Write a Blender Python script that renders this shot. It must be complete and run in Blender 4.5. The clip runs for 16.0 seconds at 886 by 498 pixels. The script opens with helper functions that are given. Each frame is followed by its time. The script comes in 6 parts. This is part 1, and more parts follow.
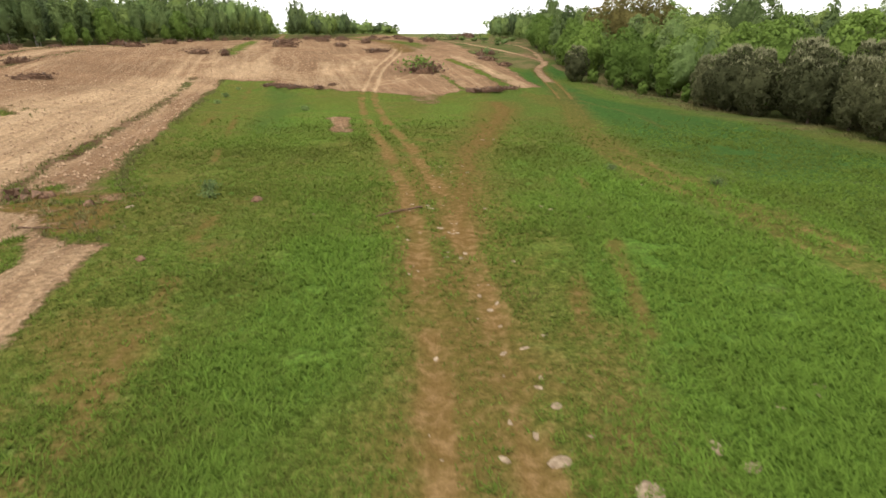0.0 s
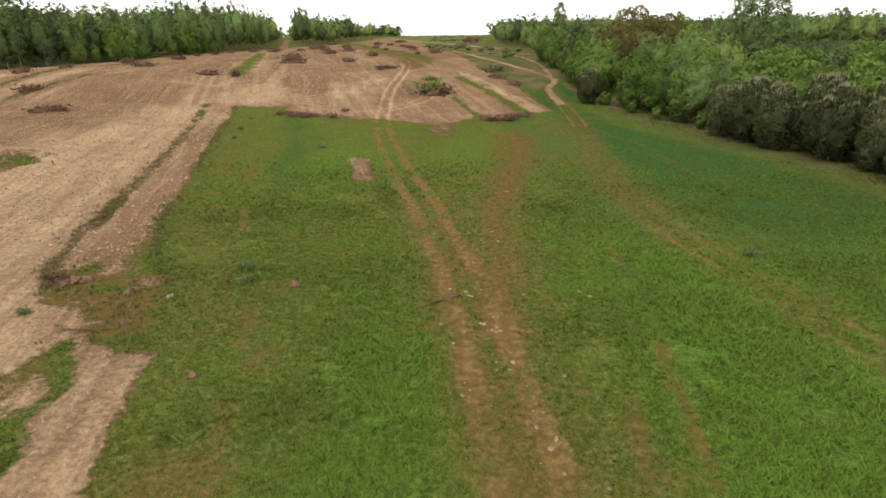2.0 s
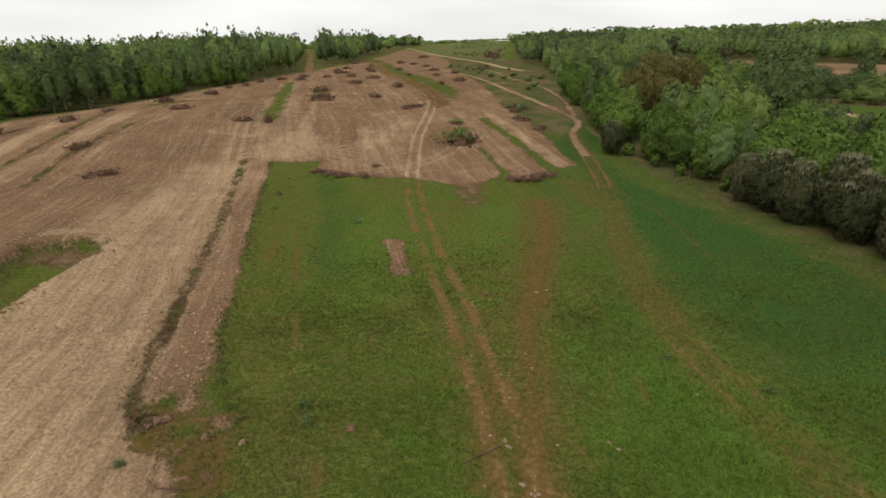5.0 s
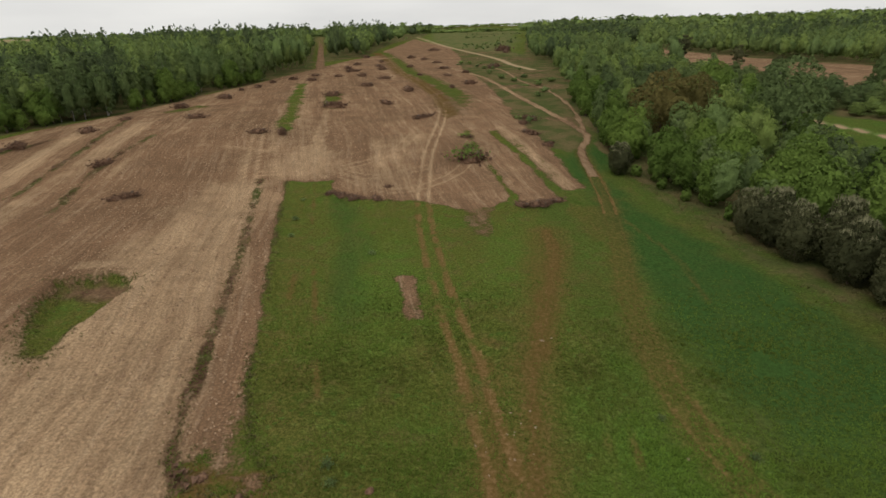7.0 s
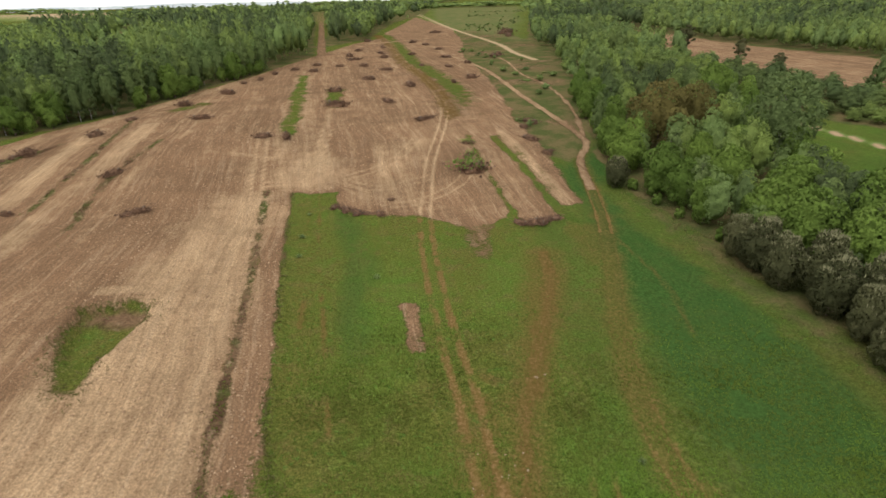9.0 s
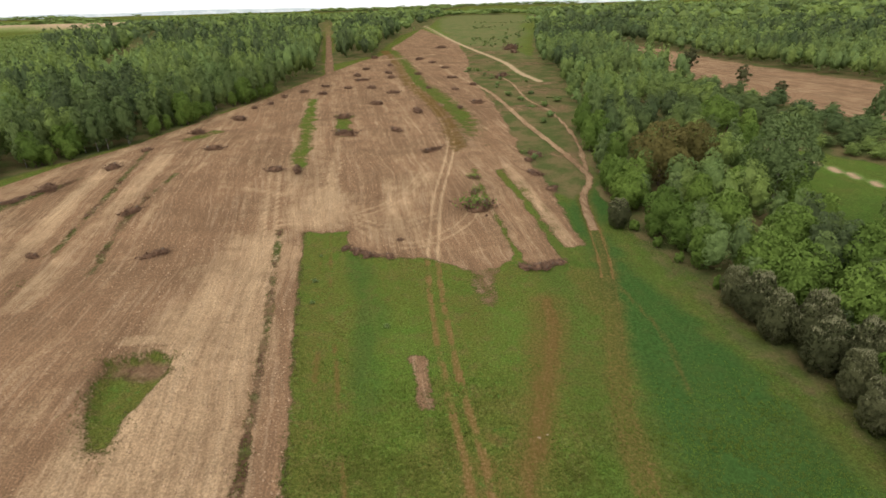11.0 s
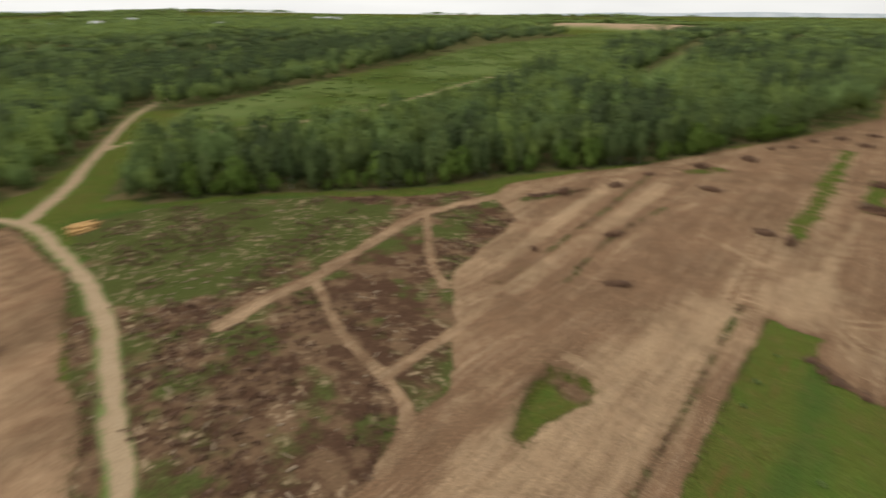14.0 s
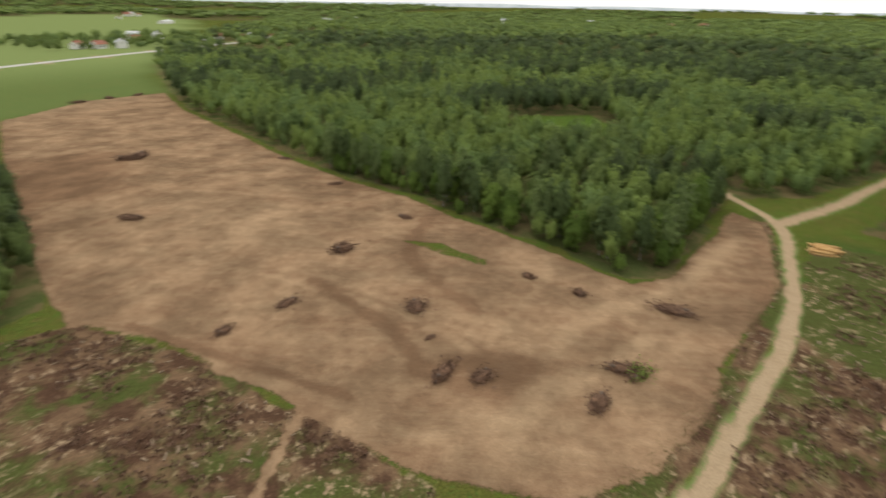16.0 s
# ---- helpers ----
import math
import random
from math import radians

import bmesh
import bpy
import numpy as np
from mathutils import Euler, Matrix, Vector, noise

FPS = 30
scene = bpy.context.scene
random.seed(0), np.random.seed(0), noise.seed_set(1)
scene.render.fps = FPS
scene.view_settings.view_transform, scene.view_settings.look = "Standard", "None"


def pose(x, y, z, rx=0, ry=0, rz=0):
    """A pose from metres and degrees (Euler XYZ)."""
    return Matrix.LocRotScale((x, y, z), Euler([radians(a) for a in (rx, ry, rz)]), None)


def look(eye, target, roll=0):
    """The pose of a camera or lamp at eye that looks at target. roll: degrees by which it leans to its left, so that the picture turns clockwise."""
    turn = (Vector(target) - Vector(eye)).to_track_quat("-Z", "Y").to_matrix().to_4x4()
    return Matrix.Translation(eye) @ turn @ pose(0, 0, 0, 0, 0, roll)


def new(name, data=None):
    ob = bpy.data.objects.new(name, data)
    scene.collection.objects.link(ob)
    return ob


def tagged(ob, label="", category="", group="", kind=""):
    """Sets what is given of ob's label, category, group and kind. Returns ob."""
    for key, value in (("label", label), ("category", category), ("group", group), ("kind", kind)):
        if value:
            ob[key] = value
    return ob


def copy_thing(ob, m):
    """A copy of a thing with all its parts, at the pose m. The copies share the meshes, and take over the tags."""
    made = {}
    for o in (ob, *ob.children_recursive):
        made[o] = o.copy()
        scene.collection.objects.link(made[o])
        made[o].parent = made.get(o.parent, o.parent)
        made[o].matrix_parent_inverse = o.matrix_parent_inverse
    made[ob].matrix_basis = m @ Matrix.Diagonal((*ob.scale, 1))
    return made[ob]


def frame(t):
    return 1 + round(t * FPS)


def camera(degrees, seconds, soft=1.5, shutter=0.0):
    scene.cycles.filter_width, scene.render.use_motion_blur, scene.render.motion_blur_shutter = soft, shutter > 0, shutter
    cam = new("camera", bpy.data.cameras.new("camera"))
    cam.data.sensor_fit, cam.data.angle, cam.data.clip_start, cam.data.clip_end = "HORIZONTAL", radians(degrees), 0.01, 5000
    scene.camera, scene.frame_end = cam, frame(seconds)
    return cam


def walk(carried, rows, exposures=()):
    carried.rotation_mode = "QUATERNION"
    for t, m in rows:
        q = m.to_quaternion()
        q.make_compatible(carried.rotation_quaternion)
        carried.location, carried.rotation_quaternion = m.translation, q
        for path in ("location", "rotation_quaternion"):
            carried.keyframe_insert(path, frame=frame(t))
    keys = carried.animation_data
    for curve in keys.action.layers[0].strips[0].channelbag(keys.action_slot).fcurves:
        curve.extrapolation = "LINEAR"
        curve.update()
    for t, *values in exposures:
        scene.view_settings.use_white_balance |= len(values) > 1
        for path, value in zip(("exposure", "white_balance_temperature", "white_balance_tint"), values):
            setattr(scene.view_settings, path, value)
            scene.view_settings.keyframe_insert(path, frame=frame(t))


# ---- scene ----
# ---------------------------------------------------------------- camera
cam = camera(79.0, 16.0, soft=1.6, shutter=0.5)
METRES, EYE, TILT, LEAN, TURN = 40.0, 6.1, -21.2, 0.0, 0.0
ROWS = [
    (0.0, 0.0, 0.0, 0.0, 0.0, 0.0, -0.0),
    (0.5, -0.0135, 0.0124, 0.0221, 0.1, 0.03, 0.01),
    (1.0, -0.0242, 0.0153, 0.0438, 0.21, 0.04, 0.16),
    (1.5, -0.0293, 0.0084, 0.0635, 0.26, -0.05, 0.3),
    (2.0, -0.0338, -0.001, 0.0861, 0.39, -0.07, 0.49),
    (2.5, -0.0385, -0.0119, 0.1074, 0.77, -0.05, 0.58),
    (3.0, -0.0426, -0.0227, 0.1324, 1.06, -0.02, 0.7),
    (3.5, -0.0461, -0.0326, 0.1579, 1.31, 0.05, 0.78),
    (4.0, -0.049, -0.0431, 0.1883, 1.67, 0.11, 0.83),
    (4.5, -0.051, -0.0509, 0.2181, 2.09, 0.22, 0.73),
    (5.0, -0.0534, -0.0605, 0.2513, 2.65, 0.27, 0.7),
    (7.5, -0.0532, -0.1293, 0.4015, 3.69, -2.6, 0.28),
    (8.0, -0.0516, -0.1448, 0.4366, 3.74, -3.94, 0.24),
    (8.5, -0.0504, -0.1588, 0.4685, 3.73, -3.81, 0.22),
    (9.0, -0.0492, -0.1736, 0.5015, 3.75, -3.75, 0.21),
    (11.5, -0.054, -0.2473, 0.6707, 4.33, -3.16, 0.05),
    (12.0, -0.0554, -0.2615, 0.7039, 4.26, -3.13, 0.05),
    (12.5, -0.059, -0.2735, 0.7344, 5.32, -3.1, -0.37),
    (13.0, -0.0672, -0.2876, 0.7664, 11.9, -3.35, -3.13),
    (13.5, -0.0739, -0.3024, 0.7952, 29.31, -5.37, -9.96),
    (14.0, -0.0765, -0.3124, 0.8242, 52.64, -11.0, -17.27),
    (14.5, -0.0805, -0.3199, 0.8454, 75.97, -18.93, -21.53),
    (15.0, -0.0766, -0.3299, 0.8715, 99.33, -27.8, -22.24),
    (15.5, -0.0731, -0.3316, 0.8931, 117.48, -34.24, -20.3),
    (16.0, -0.0691, -0.3329, 0.9132, 131.15, -38.37, -17.53),
]
EXPOSURES = [(0.0, 1.04), (1.5, 0.80), (3.0, 0.52), (5.0, 0.16), (7.5, -0.1), (8.0, 0.04), (8.6, 0.4), (9.0, 0.55), (12.5, 0.58), (14.2, 0.14), (15.0, 0.22), (16.0, 0.33)]
walk(cam, [(t, pose(0, 0, EYE, TILT, LEAN, TURN) @ pose(METRES * x, METRES * y, METRES * z, 90 + pitch, roll, yaw)) for t, x, y, z, yaw, pitch, roll in ROWS], EXPOSURES)


# ---------------------------------------------------------------- world and light
def build_world():
    w = bpy.data.worlds.new("overcast_sky")
    scene.world = w
    w.use_nodes = True
    t = w.node_tree
    t.nodes.clear()
    sky = t.nodes.new("ShaderNodeTexSky")
    sky.sky_type, sky.sun_disc = 'NISHITA', False
    sky.sun_elevation, sky.sun_rotation = radians(52), radians(215)
    sky.dust_density, sky.air_density = 4.0, 1.0
    grey = t.nodes.new("ShaderNodeHueSaturation")
    grey.inputs["Saturation"].default_value = 0.25
    dim = t.nodes.new("ShaderNodeVectorMath")
    dim.operation = 'SCALE'
    dim.inputs["Scale"].default_value = 0.10
    coord = t.nodes.new("ShaderNodeTexCoord")
    flat = t.nodes.new("ShaderNodeMapping")
    flat.inputs["Scale"].default_value = (1.0, 1.0, 5.0)
    cloud = t.nodes.new("ShaderNodeTexNoise")
    cloud.inputs["Scale"].default_value, cloud.inputs["Detail"].default_value = 2.2, 5.0
    ramp = t.nodes.new("ShaderNodeValToRGB")
    ramp.color_ramp.elements[0].position, ramp.color_ramp.elements[1].position = 0.3, 0.62
    ramp.color_ramp.elements[0].color, ramp.color_ramp.elements[1].color = (0.86, 0.855, 0.835, 1), (1.06, 1.05, 1.01, 1)
    mix = t.nodes.new("ShaderNodeMix")
    mix.data_type = 'RGBA'
    mix.inputs["Factor"].default_value = 0.82
    back, out = t.nodes.new("ShaderNodeBackground"), t.nodes.new("ShaderNodeOutputWorld")
    back.inputs["Strength"].default_value = 1.0
    for a, b in ((sky.outputs[0], grey.inputs["Color"]), (grey.outputs[0], dim.inputs[0]), (coord.outputs["Generated"], flat.inputs[0]), (flat.outputs[0], cloud.inputs["Vector"]),
                 (cloud.outputs["Fac"], ramp.inputs[0]), (dim.outputs[0], mix.inputs["A"]), (ramp.outputs[0], mix.inputs["B"]), (mix.outputs["Result"], back.inputs["Color"]),
                 (back.outputs[0], out.inputs[0])):
        t.links.new(a, b)
    sun = bpy.data.lights.new("sun", 'SUN')
    sun.energy, sun.angle, sun.color = 1.2, radians(50), (1.0, 0.96, 0.9)
    ob = new("sun", sun)
    ob.matrix_world = look((-40, -60, 110), (0, 0, 0))


build_world()


# ---------------------------------------------------------------- materials
class Mat:
    """A node material with a few short ways to write its network."""

    def __init__(self, name, rough=0.9, spec=0.2):
        self.m = bpy.data.materials.new(name)
        self.m.use_nodes = True
        self.t = self.m.node_tree
        self.b = self.t.nodes["Principled BSDF"]
        self.b.inputs["Roughness"].default_value = rough
        self.b.inputs["Specular IOR Level"].default_value = spec
        self.pos = self.t.nodes.new("ShaderNodeNewGeometry").outputs

    def put(self, a, b):
        if isinstance(a, (int, float, tuple)):
            b.default_value = (*a, 1) if isinstance(a, tuple) and len(a) == 3 and len(b.default_value) == 4 else a
        else:
            self.t.links.new(a, b)

    def attr(self, name):
        n = self.t.nodes.new("ShaderNodeAttribute")
        n.attribute_name = name
        return n.outputs["Fac"]

    def noise(self, scale, detail=3.0, rough=0.55, vector=None):
        n = self.t.nodes.new("ShaderNodeTexNoise")
        n.inputs["Scale"].default_value, n.inputs["Detail"].default_value, n.inputs["Roughness"].default_value = scale, detail, rough
        self.put(vector if vector is not None else self.pos["Position"], n.inputs["Vector"])
        return n.outputs["Fac"]

    def turned(self, angle, scale):
        n = self.t.nodes.new("ShaderNodeVectorRotate")
        n.rotation_type = 'Z_AXIS'
        n.inputs["Angle"].default_value = radians(angle)
        self.put(self.pos["Position"], n.inputs["Vector"])
        s = self.t.nodes.new("ShaderNodeVectorMath")
        s.operation = 'MULTIPLY'
        s.inputs[1].default_value = scale
        self.put(n.outputs[0], s.inputs[0])
        return s.outputs[0]

    def math(self, op, a, b=0.0, clamp=False):
        n = self.t.nodes.new("ShaderNodeMath")
        n.operation, n.use_clamp = op, clamp
        self.put(a, n.inputs[0])
        self.put(b, n.inputs[1])
        return n.outputs[0]

    def range(self, v, a, b, c=0.0, d=1.0):
        n = self.t.nodes.new("ShaderNodeMapRange")
        n.interpolation_type = 'SMOOTHSTEP'
        for k, q in enumerate((v, a, b, c, d)):
            self.put(q, n.inputs[k])
        return n.outputs[0]

    def mix(self, f, a, b, kind='MIX'):
        n = self.t.nodes.new("ShaderNodeMix")
        n.data_type, n.blend_type = 'RGBA', kind
        self.put(f, n.inputs["Factor"])
        self.put(a, n.inputs["A"])
        self.put(b, n.inputs["B"])
        return n.outputs["Result"]

    def scaled(self, colour, value):
        n = self.t.nodes.new("ShaderNodeVectorMath")
        n.operation = 'SCALE'
        self.put(colour, n.inputs[0])
        self.put(value, n.inputs["Scale"])
        return n.outputs[0]

    def bump(self, height, strength, distance):
        n = self.t.nodes.new("ShaderNodeBump")
        n.inputs["Strength"].default_value, n.inputs["Distance"].default_value = strength, distance
        self.put(height, n.inputs["Height"])
        self.put(n.outputs[0], self.b.inputs["Normal"])

    def base(self, colour):
        self.put(colour, self.b.inputs["Base Color"])
        return self.m


def ground_material():
    q = Mat("meadow_and_bare_earth", 1.0, 0.0)
    broad, mid, small, fine = q.noise(0.045, 4), q.noise(0.45, 4, 0.6), q.noise(3.5, 4, 0.65), q.noise(22, 3, 0.7)
    lushness = q.attr("lush")
    lush = q.math('ADD', lushness, q.math('MULTIPLY', q.math('SUBTRACT', broad, 0.5), 0.4), True)
    plain = q.math('SUBTRACT', 1.0, q.math('MULTIPLY', lushness, 0.85))
    grass = q.mix(lush, (0.094, 0.111, 0.023), (0.043, 0.090, 0.022))
    grass = q.mix(q.math('MULTIPLY', q.math('MULTIPLY', q.range(q.noise(0.12, 3, 0.55), 0.48, 0.62), plain), 0.42), grass, (0.110, 0.094, 0.028))
    fresh = q.range(q.noise(0.22, 4, 0.65), 0.46, 0.66)
    grass = q.mix(q.math('MULTIPLY', q.math('MULTIPLY', fresh, plain), 0.55), grass, (0.070, 0.122, 0.020))
    dry = q.math('MULTIPLY', q.range(mid, 0.50, 0.70), plain)
    grass = q.mix(q.math('MULTIPLY', dry, 0.6), grass, (0.135, 0.104, 0.038))
    mown = q.noise(1.0, 4, 0.6, q.turned(-14, (0.9, 0.045, 0.0)))
    grass = q.mix(q.math('MULTIPLY', q.math('MULTIPLY', q.range(mown, 0.50, 0.70), plain), 0.5), grass, (0.120, 0.110, 0.030))
    grass = q.mix(q.math('MULTIPLY', q.range(q.noise(0.9, 5, 0.7), 0.54, 0.70), q.math('ADD', 0.06, q.math('MULTIPLY', plain, 0.28))), grass, (0.046, 0.068, 0.018))
    weed = q.range(q.noise(1.9, 4, 0.65, q.turned(25, (1.0, 1.2, 1.0))), 0.55, 0.64)
    grass = q.mix(q.math('MULTIPLY', q.math('MULTIPLY', weed, plain), 0.6), grass, q.mix(q.range(q.noise(0.3, 2), 0.45, 0.55), (0.125, 0.160, 0.040), (0.070, 0.155, 0.028)))
    grass = q.mix(q.math('MULTIPLY', q.attr("fresh"), q.range(small, 0.25, 0.65, 0.45, 1.0)), grass, (0.080, 0.150, 0.024))
    tuft = q.noise(7.0, 5, 0.75)
    grass = q.scaled(grass, q.math('MULTIPLY', q.math('MULTIPLY', q.range(small, 0.34, 0.66, 0.82, 1.22), q.range(fine, 0.30, 0.70, 0.76, 1.28)), q.math('ADD', 1.02, q.math('MULTIPLY', q.math('SUBTRACT', q.range(tuft, 0.36, 0.64, 0.74, 1.30), 1.0), plain))))
    bloom = q.math('MULTIPLY', q.range(q.noise(5.5, 2, 0.5), 0.69, 0.74), q.range(q.noise(0.16, 3), 0.50, 0.62))
    grass = q.mix(q.math('MULTIPLY', q.math('MULTIPLY', bloom, plain), 0.7), grass, (0.27, 0.29, 0.15))
    # trodden wheel lines in the grass
    wornm = q.range(q.math('ADD', q.attr("worn"), q.math('MULTIPLY', q.math('SUBTRACT', small, 0.5), 0.8)), 0.18, 0.85)
    rutm = q.range(q.math('ADD', q.attr("rut"), q.math('MULTIPLY', q.math('ADD', q.math('SUBTRACT', mid, 0.5), q.math('SUBTRACT', small, 0.5)), 0.6)), 0.30, 0.95)
    trod = q.mix(q.range(small, 0.45, 0.75), (0.135, 0.086, 0.028), (0.205, 0.132, 0.054))
    grass = q.mix(wornm, grass, q.scaled(trod, q.range(fine, 0.2, 0.8, 0.75, 1.25)))
    grass = q.mix(q.math('MULTIPLY', rutm, 0.9), grass, q.scaled(q.mix(q.range(small, 0.4, 0.7), (0.168, 0.100, 0.036), (0.262, 0.164, 0.074)), q.range(fine, 0.2, 0.8, 0.8, 1.2)))
    grass = q.scaled(grass, 0.92)
    # bare earth with blade and wheel streaks
    warp = q.math('ADD', q.math('MULTIPLY', q.math('SUBTRACT', q.noise(0.022, 2), 0.5), 7.0), q.math('MULTIPLY', q.math('SUBTRACT', q.noise(0.15, 2), 0.5), 0.8))
    def streaks(angle, wide, long, detail):
        n = q.t.nodes.new("ShaderNodeVectorMath")
        n.operation = 'ADD'
        q.put(q.turned(angle, (wide, long, 0.0)), n.inputs[0])
        c = q.t.nodes.new("ShaderNodeCombineXYZ")
        q.put(q.math('MULTIPLY', warp, wide), c.inputs[0])
        q.put(c.outputs[0], n.inputs[1])
        return q.noise(1.0, detail, 0.62, n.outputs[0])
    back = q.attr("back")
    def both(wide, long, detail):
        n = q.t.nodes.new("ShaderNodeMix")
        q.put(back, n.inputs[0])
        q.put(streaks(-15, wide, long, detail), n.inputs[2])
        q.put(streaks(-34, 0.75 * wide, 3.2 * long, detail), n.inputs[3])
        return n.outputs[0]
    streak, streak2, streak3 = both(0.42, 0.016, 4), both(1.5, 0.07, 5), both(4.5, 0.25, 4)
    light = q.math('ADD', q.math('ADD', q.attr("pale"), q.math('MULTIPLY', q.math('SUBTRACT', streak, 0.5), q.math('SUBTRACT', 1.7, q.math('MULTIPLY', back, 0.9)))), q.math('MULTIPLY', q.math('ADD', q.math('SUBTRACT', mid, 0.5), q.math('SUBTRACT', q.noise(0.17, 6, 0.65), 0.5)), 0.95), True)
    earth = q.mix(light, (0.226, 0.137, 0.079), (0.442, 0.304, 0.180))
    earth = q.mix(q.math('MULTIPLY', q.range(streak2, 0.50, 0.66), q.math('SUBTRACT', 0.27, q.math('MULTIPLY', back, 0.17))), earth, (0.47, 0.34, 0.22))
    earth = q.mix(q.math('MULTIPLY', q.range(streak2, 0.50, 0.34), q.math('SUBTRACT', 0.29, q.math('MULTIPLY', back, 0.17))), earth, (0.175, 0.108, 0.065))
    earth = q.scaled(earth, q.range(streak3, 0.36, 0.64, q.math('ADD', 0.90, q.math('MULTIPLY', back, 0.07)), q.math('SUBTRACT', 1.10, q.math('MULTIPLY', back, 0.07))))
    clod = q.range(q.noise(5, 6, 0.8), 0.36, 0.66, 0.66, 1.30)
    earth = q.scaled(earth, q.range(q.noise(0.09, 4, 0.6), 0.3, 0.7, q.math('SUBTRACT', 0.80, q.math('MULTIPLY', back, 0.12)), q.math('ADD', 1.08, q.math('MULTIPLY', back, 0.1))))
    clod = q.math('ADD', 1.0, q.math('MULTIPLY', q.math('SUBTRACT', clod, 1.0), q.math('SUBTRACT', 1.0, q.math('MULTIPLY', back, 0.5))))
    earth = q.scaled(earth, q.math('MULTIPLY', clod, q.range(fine, 0.2, 0.8, 0.8, 1.18)))
    earth = q.mix(q.math('MULTIPLY', q.range(q.noise(2.4, 3, 0.6), 0.60, 0.68), q.math('SUBTRACT', 0.38, q.math('MULTIPLY', q.attr("back"), 0.25))), earth, (0.15, 0.088, 0.052))
    earth = q.mix(q.math('MULTIPLY', q.range(q.noise(3.1, 3, 0.6, q.turned(40, (1.0, 1.3, 1.0))), 0.61, 0.68), q.math('SUBTRACT', 0.36, q.math('MULTIPLY', q.attr("back"), 0.25))), earth, (0.56, 0.42, 0.27))
    earth = q.mix(q.attr("sand"), earth, q.scaled(q.mix(mid, (0.36, 0.255, 0.150), (0.48, 0.365, 0.235)), q.range(small, 0.3, 0.7, 0.85, 1.1)))
    # cleared heath: brown twigs, moss, pale chips
    h1, h2 = q.noise(0.10, 6, 0.68), q.noise(0.8, 5, 0.7)
    heath = q.mix(q.range(q.noise(0.26, 5, 0.6), 0.42, 0.60), (0.118, 0.067, 0.042), (0.235, 0.148, 0.086))
    heath = q.mix(q.range(q.math('ADD', h1, q.math('MULTIPLY', lushness, 0.24)), 0.47, 0.60), heath, q.mix(h2, (0.110, 0.100, 0.036), (0.098, 0.140, 0.036)))
    chips = q.math('MULTIPLY', q.range(q.noise(0.8, 5, 0.7), 0.53, 0.63), q.range(q.noise(0.09, 3), 0.42, 0.56))
    heath = q.mix(q.math('MULTIPLY', chips, 0.9), heath, (0.46, 0.33, 0.205))
    heath = q.scaled(heath, q.math('MULTIPLY', q.range(small, 0.3, 0.7, 0.56, 0.94), q.range(fine, 0.2, 0.8, 0.85, 1.15)))
    scrubm = q.range(q.math('ADD', q.attr("scrub"), q.math('MULTIPLY', q.math('SUBTRACT', mid, 0.5), 0.6)), 0.35, 0.65)
    col = q.mix(scrubm, grass, heath)
    woodm = q.range(q.math('ADD', q.attr("wood"), q.math('MULTIPLY', q.math('SUBTRACT', mid, 0.5), 0.5)), 0.35, 0.65)
    col = q.mix(woodm, col, q.scaled(q.mix(q.range(q.noise(0.13, 5, 0.65), 0.40, 0.60), (0.075, 0.090, 0.030), (0.140, 0.112, 0.052)), q.range(small, 0.3, 0.7, 0.78, 1.2)))
    rag = q.math('ADD', q.math('MULTIPLY', q.math('SUBTRACT', small, 0.5), 1.3), q.math('MULTIPLY', q.math('SUBTRACT', mid, 0.5), 1.0))
    soilm = q.range(q.math('ADD', q.attr("soil"), rag), 0.30, 0.70)
    col = q.mix(q.math('MULTIPLY', q.attr("sand"), 1.3, True), col, (0.27, 0.33, 0.125))
    col = q.mix(soilm, col, earth)
    col = q.scaled(col, 0.80)
    furrow = q.math('MULTIPLY', q.math('ADD', streak2, q.math('MULTIPLY', streak3, 0.5)), q.math('MULTIPLY', soilm, 1.2))
    q.bump(q.math('ADD', q.math('ADD', q.math('MULTIPLY', small, 0.6), q.math('MULTIPLY', fine, 0.35)), furrow), 0.9, 0.10)
    return q.base(col)


def leaf_material(name, dark, light, attribute=False, cooler=True):
    """Leaves: the hue shifts from tree to tree and from leaf to leaf, and a little light comes through."""
    q = Mat(name, 0.8, 0.04)
    if attribute:
        one = q.attr("tint")
    else:
        n = q.t.nodes.new("ShaderNodeObjectInfo")
        one = n.outputs["Random"]
    leaf = q.pos["Random Per Island"]
    f = q.math('ADD', q.math('MULTIPLY', one, 0.85), q.math('MULTIPLY', leaf, 0.15))
    col = q.mix(f, dark, light)
    if attribute and cooler:
        cool = q.range(q.noise(0.075, 3, 0.6), 0.46, 0.60)
        col = q.mix(q.math('MULTIPLY', cool, 0.45), col, q.scaled((0.112, 0.172, 0.074), q.range(one, 0.0, 1.0, 0.62, 1.35)))
    col = q.scaled(col, q.range(leaf, 0.0, 1.0, 0.86, 1.14))
    q.base(col)
    tr = q.t.nodes.new("ShaderNodeBsdfTranslucent")
    q.put(col, tr.inputs["Color"])
    mx = q.t.nodes.new("ShaderNodeMixShader")
    mx.inputs[0].default_value = 0.38
    q.put(q.b.outputs[0], mx.inputs[1])
    q.put(tr.outputs[0], mx.inputs[2])
    q.put(mx.outputs[0], q.t.nodes["Material Output"].inputs[0])
    return q.m


